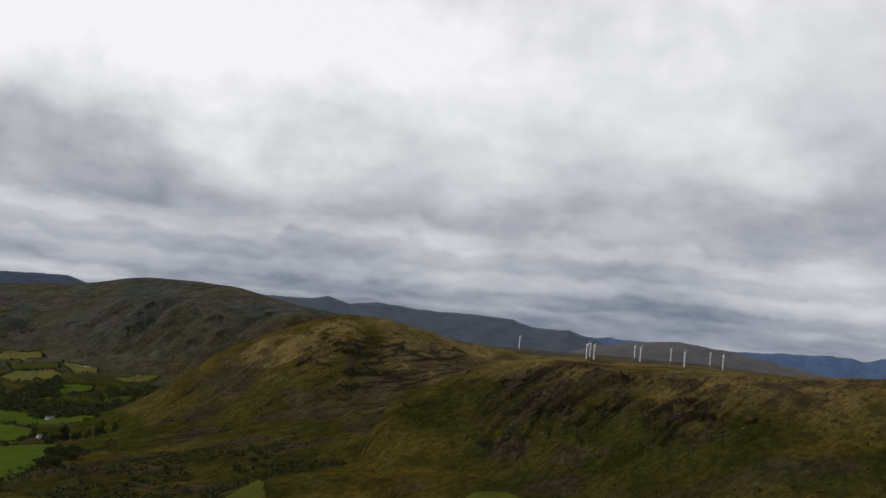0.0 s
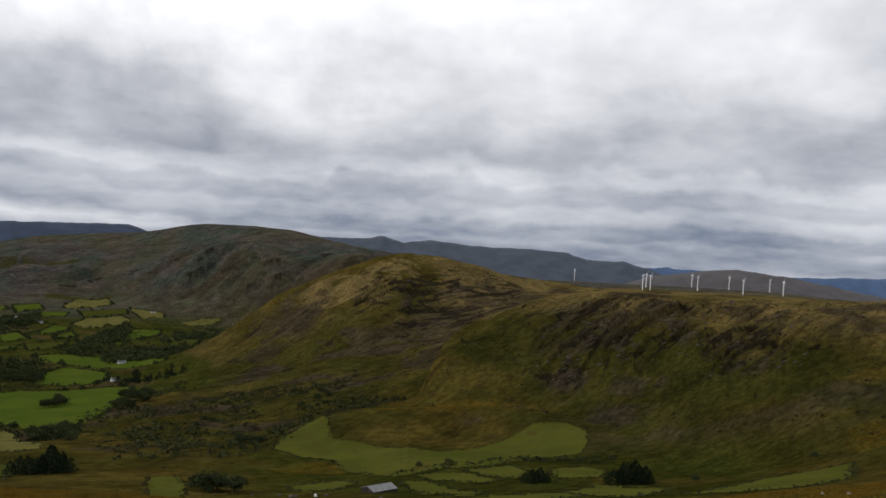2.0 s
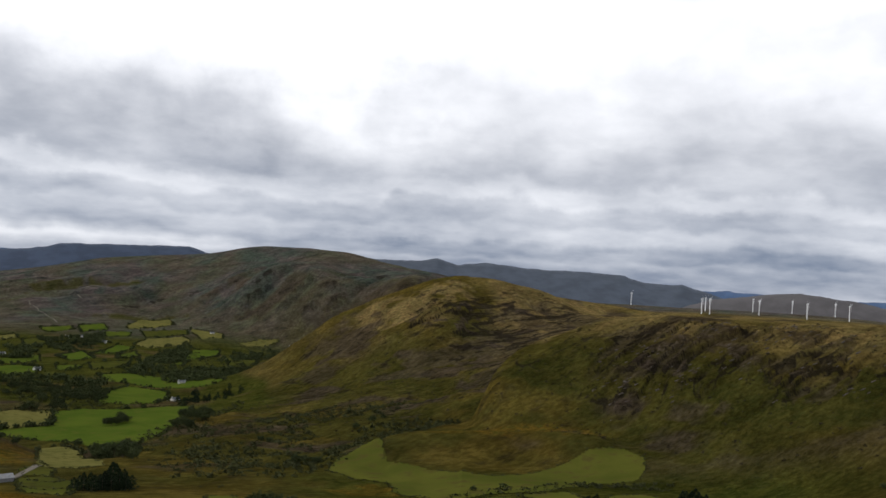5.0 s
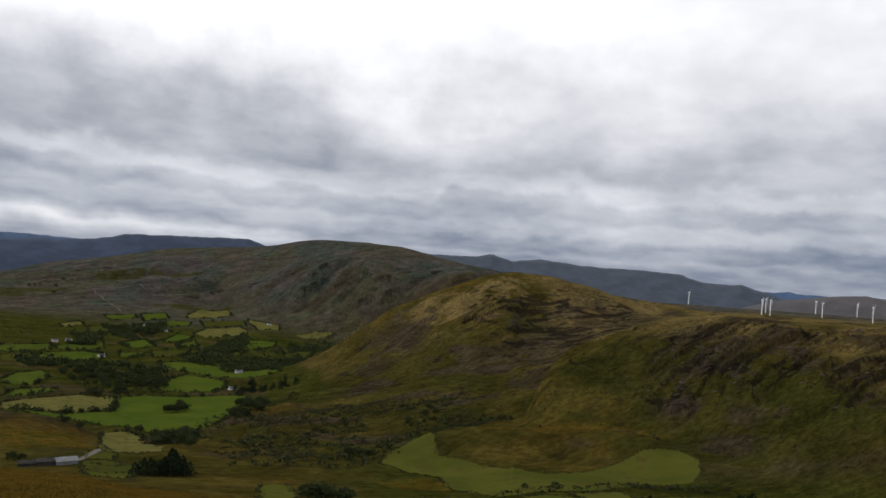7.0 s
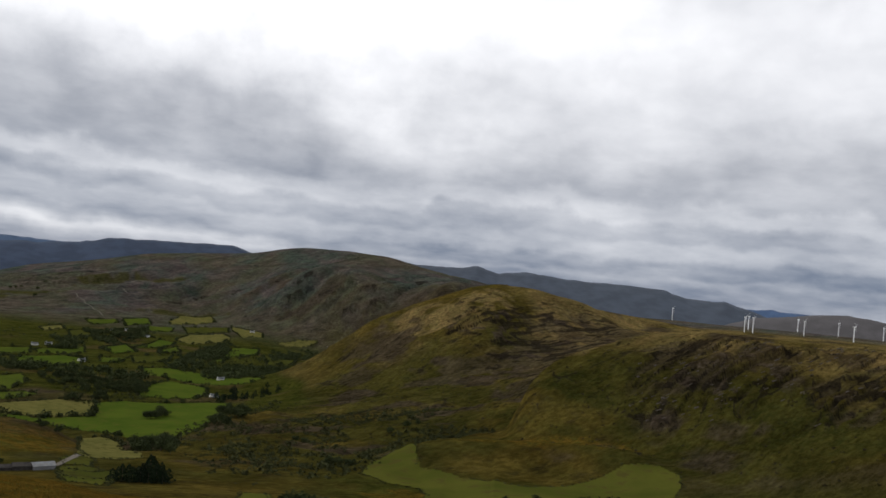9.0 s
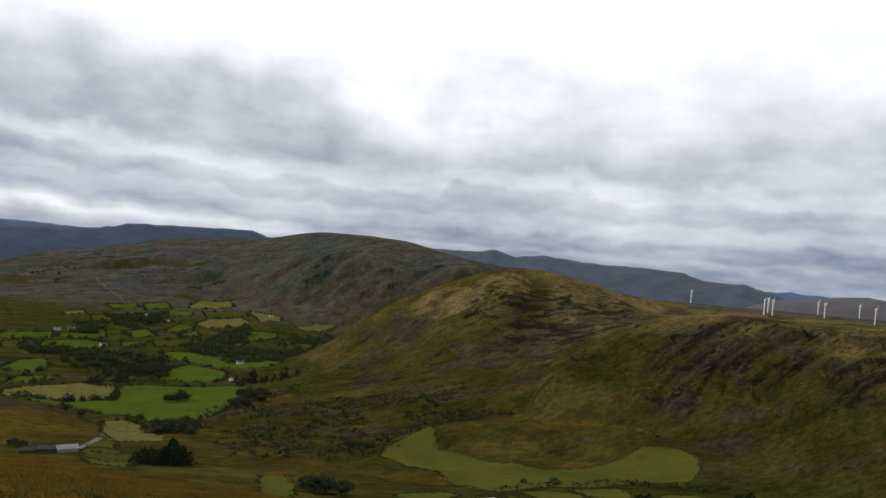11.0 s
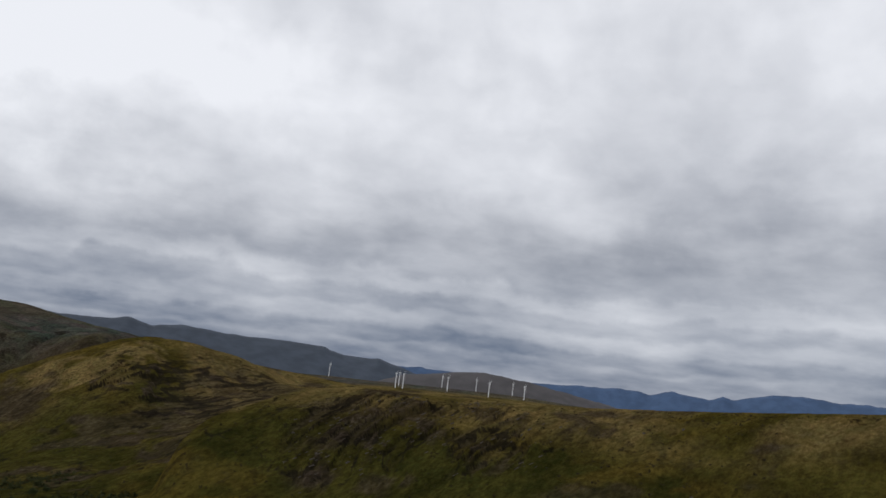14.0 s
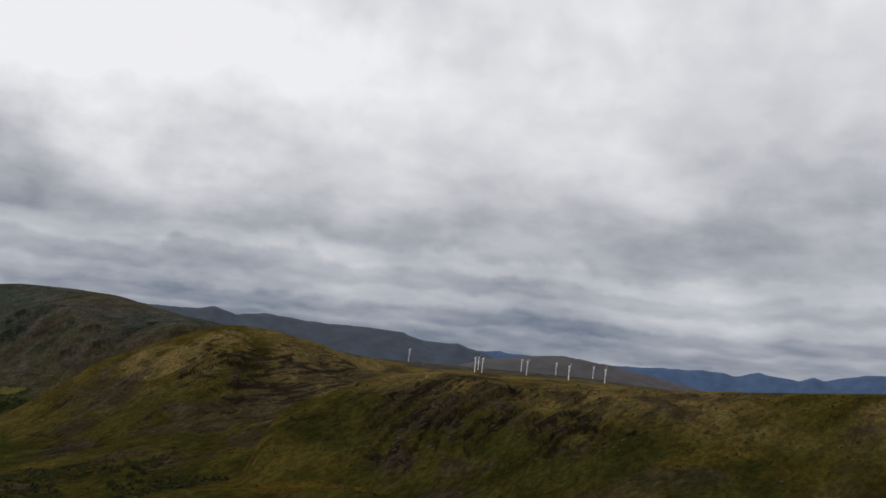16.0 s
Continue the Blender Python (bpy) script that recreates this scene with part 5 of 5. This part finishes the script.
def gable_walls(length, width, eave, ridge, thick=0.3, open_front=False):
    bm = bmesh.new()
    for x in (-length / 2, length / 2 - thick):
        prof = ((-width / 2, -1), (width / 2, -1), (width / 2, eave), (0, ridge), (-width / 2, eave))
        sides = [[bm.verts.new((x + t, y, z)) for y, z in prof] for t in (0, thick)]
        bm.faces.new(sides[0][::-1])
        bm.faces.new(sides[1])
        for k in range(5):
            bm.faces.new((sides[0][k], sides[0][(k + 1) % 5], sides[1][(k + 1) % 5], sides[1][k]))
    box(bm, -length / 2 + thick, width / 2 - thick, -1, length / 2 - thick, width / 2, eave)
    if not open_front:
        box(bm, -length / 2 + thick, -width / 2, -1, length / 2 - thick, -width / 2 + thick, eave)
    bmesh.ops.recalc_face_normals(bm, faces=bm.faces)
    return bm


def gable_building(name, length, width, eave, rise, wall_mat, roof_mat, label, corrugated=False, open_front=False, windows=0, chimneys=0):
    root = new(name)
    ridge = eave + rise
    part("wall", gable_walls(length, width, eave, ridge - 0.15, open_front=open_front), wall_mat, root)
    over = 0.35
    run = width / 2 + over
    for flip in (0, 180):
        slope = part("roof_slope", roof_slope(length + 2 * over, run, rise * run / (width / 2), 0.12, int(length * 2.2) if corrugated else 0), roof_mat, root)
        slope.matrix_basis = pose(0, 0, ridge + 0.05, 0, 0, flip)
    for k in range(windows):
        x = -length / 2 + length * (k + 0.5) / windows
        if k == windows // 2:
            door = part("door", box(bmesh.new(), x - 0.45, -width / 2 - 0.06, 0, x + 0.45, -width / 2 + 0.05, 2.05, 0.02), TIMBER, root)
            continue
        window = part("window", box(bmesh.new(), x - 0.55, -width / 2 - 0.05, 0.95, x + 0.55, -width / 2 + 0.05, 2.1, 0.02), WHITE, root)
        part("pane", box(bmesh.new(), x - 0.46, -width / 2 - 0.07, 1.04, x + 0.46, -width / 2 - 0.02, 2.01), GLASS, window)
    for k in range(chimneys):
        x = (-1) ** k * (length / 2 - 0.5)
        part("chimney", box(bmesh.new(), x - 0.4, -0.35, ridge - 0.5, x + 0.4, 0.35, ridge + 0.9, 0.03), wall_mat, root)
    if open_front:
        for k in range(4):
            x = -length / 2 + length * k / 3 * 0.97 + 0.2
            part("post", box(bmesh.new(), x - 0.12, -width / 2, -1, x + 0.12, -width / 2 + 0.25, eave, 0.02), TIMBER, root)
    return tagged(root, label, "house" if windows else "shed", "farm buildings")


def stand(ob, bearing, distance, turn):
    x, y, _ = at(bearing, distance)
    ob.matrix_basis = pose(x, y, height_at(x, y) + 0.15, 0, 0, -bearing + turn)
    return ob


# the hay shed's dark walls stand in for the shade inside its open gable
stand(gable_building("hay_shed", 13, 9, 1.7, 1.5, DARK_TIN, TIN, "low farm shed with a pale corrugated metal roof", True), -6.75, 372, 40)
stand(gable_building("farm_shed", 11, 7, 2.4, 1.5, TIN, TIN, "grey corrugated metal farm shed beside the lane", True), -34.0, 487, 20)
stand(gable_building("cattle_shed", 10, 6.5, 2.6, 1.3, DARK_TIN, DARK_TIN, "dark weathered cattle shed beside the lane", True), -35.1, 486, 6)
stand(gable_building("old_barn", 8, 6, 2.0, 1.2, DARK_TIN, DARK_TIN, "low dark weathered barn in the farmyard", True), -36.2, 486, 4)
cottage = gable_building("cottage", 12, 7, 2.7, 2.3, RENDER_WALL, SLATE, "white-rendered cottage with a grey slate roof among trees", False, False, 5, 2)
stand(cottage, -35.28, 1793, 8)
for bearing, distance, turn in ((-34.5, 1815, -15), (-32.5, 1589, 30), (-30.9, 2340, 10), (-28.8, 2279, -20), (-30.1, 2378, 40), (-23.9, 1478, 12), (-24.2, 1262, 25), (-17.0, 2430, -10), (-22.2, 2500, 15), (-19.0, 1560, 20)):
    x, y, _ = at(bearing, distance)
    copy_thing(cottage, pose(x, y, height_at(x, y) + 0.15, 0, 0, -bearing + turn))

BALE = mottled("white_wrap", (0.72, 0.73, 0.72), (0.6, 0.61, 0.6), 2.0, 0.35)
bale = bm_object("silage_bale", lathe(bmesh.new(), ((0.5, -0.62), (0.62, -0.55), (0.66, 0), (0.62, 0.55), (0.5, 0.62)), 18), BALE)
bx, by, _ = at(-11.0, 352)
bale.matrix_basis = pose(bx, by, height_at(bx, by) + 0.55, 90, 0, 20)
tagged(bale, "white plastic-wrapped round bale on the grass", "bale")


# ---- rough grass of the near hillside ----
def tussocks():
    n = 40000
    b = np.radians(RNG.uniform(-43, 46, n))
    d = 9 + 150 * RNG.uniform(0, 1, n) ** 1.3
    x, y = d * np.sin(b), d * np.cos(b)
    keep = fbm(x, y, 7, 3, 95) > RNG.uniform(0.25, 0.6, n)
    x, y = x[keep], y[keep]
    z = land(x, y)
    n, blades = len(x), 15
    size = np.repeat(RNG.uniform(0.03, 0.13, n), blades) * RNG.uniform(0.6, 1.2, n * blades)
    px = np.repeat(x, blades) + RNG.normal(0, 0.30, n * blades)
    py = np.repeat(y, blades) + RNG.normal(0, 0.30, n * blades)
    pz = np.repeat(z, blades) - 0.05
    a, lean = RNG.uniform(0, 6.28, n * blades), RNG.uniform(0.2, 1.0, n * blades)
    wide = 0.02
    root = np.stack([px, py, pz], 1)
    side = np.stack([-np.sin(a), np.cos(a), 0 * a], 1) * wide
    tip = root + np.stack([np.cos(a) * lean * size, np.sin(a) * lean * size, size], 1)
    mid = root + np.stack([np.cos(a) * lean * size * 0.35, np.sin(a) * lean * size * 0.35, size * 0.65], 1)
    pts = np.stack([root - side, root + side, mid + side * 0.8, tip, mid - side * 0.8], 1).reshape(-1, 3)
    k = np.arange(len(root)) * 5
    return stuff("grass_tussock", pts, np.stack([k, k + 1, k + 2, k + 3, k + 4], 1), BLADE, "rust and straw coloured moor grass tussocks", "grass")


tussocks()
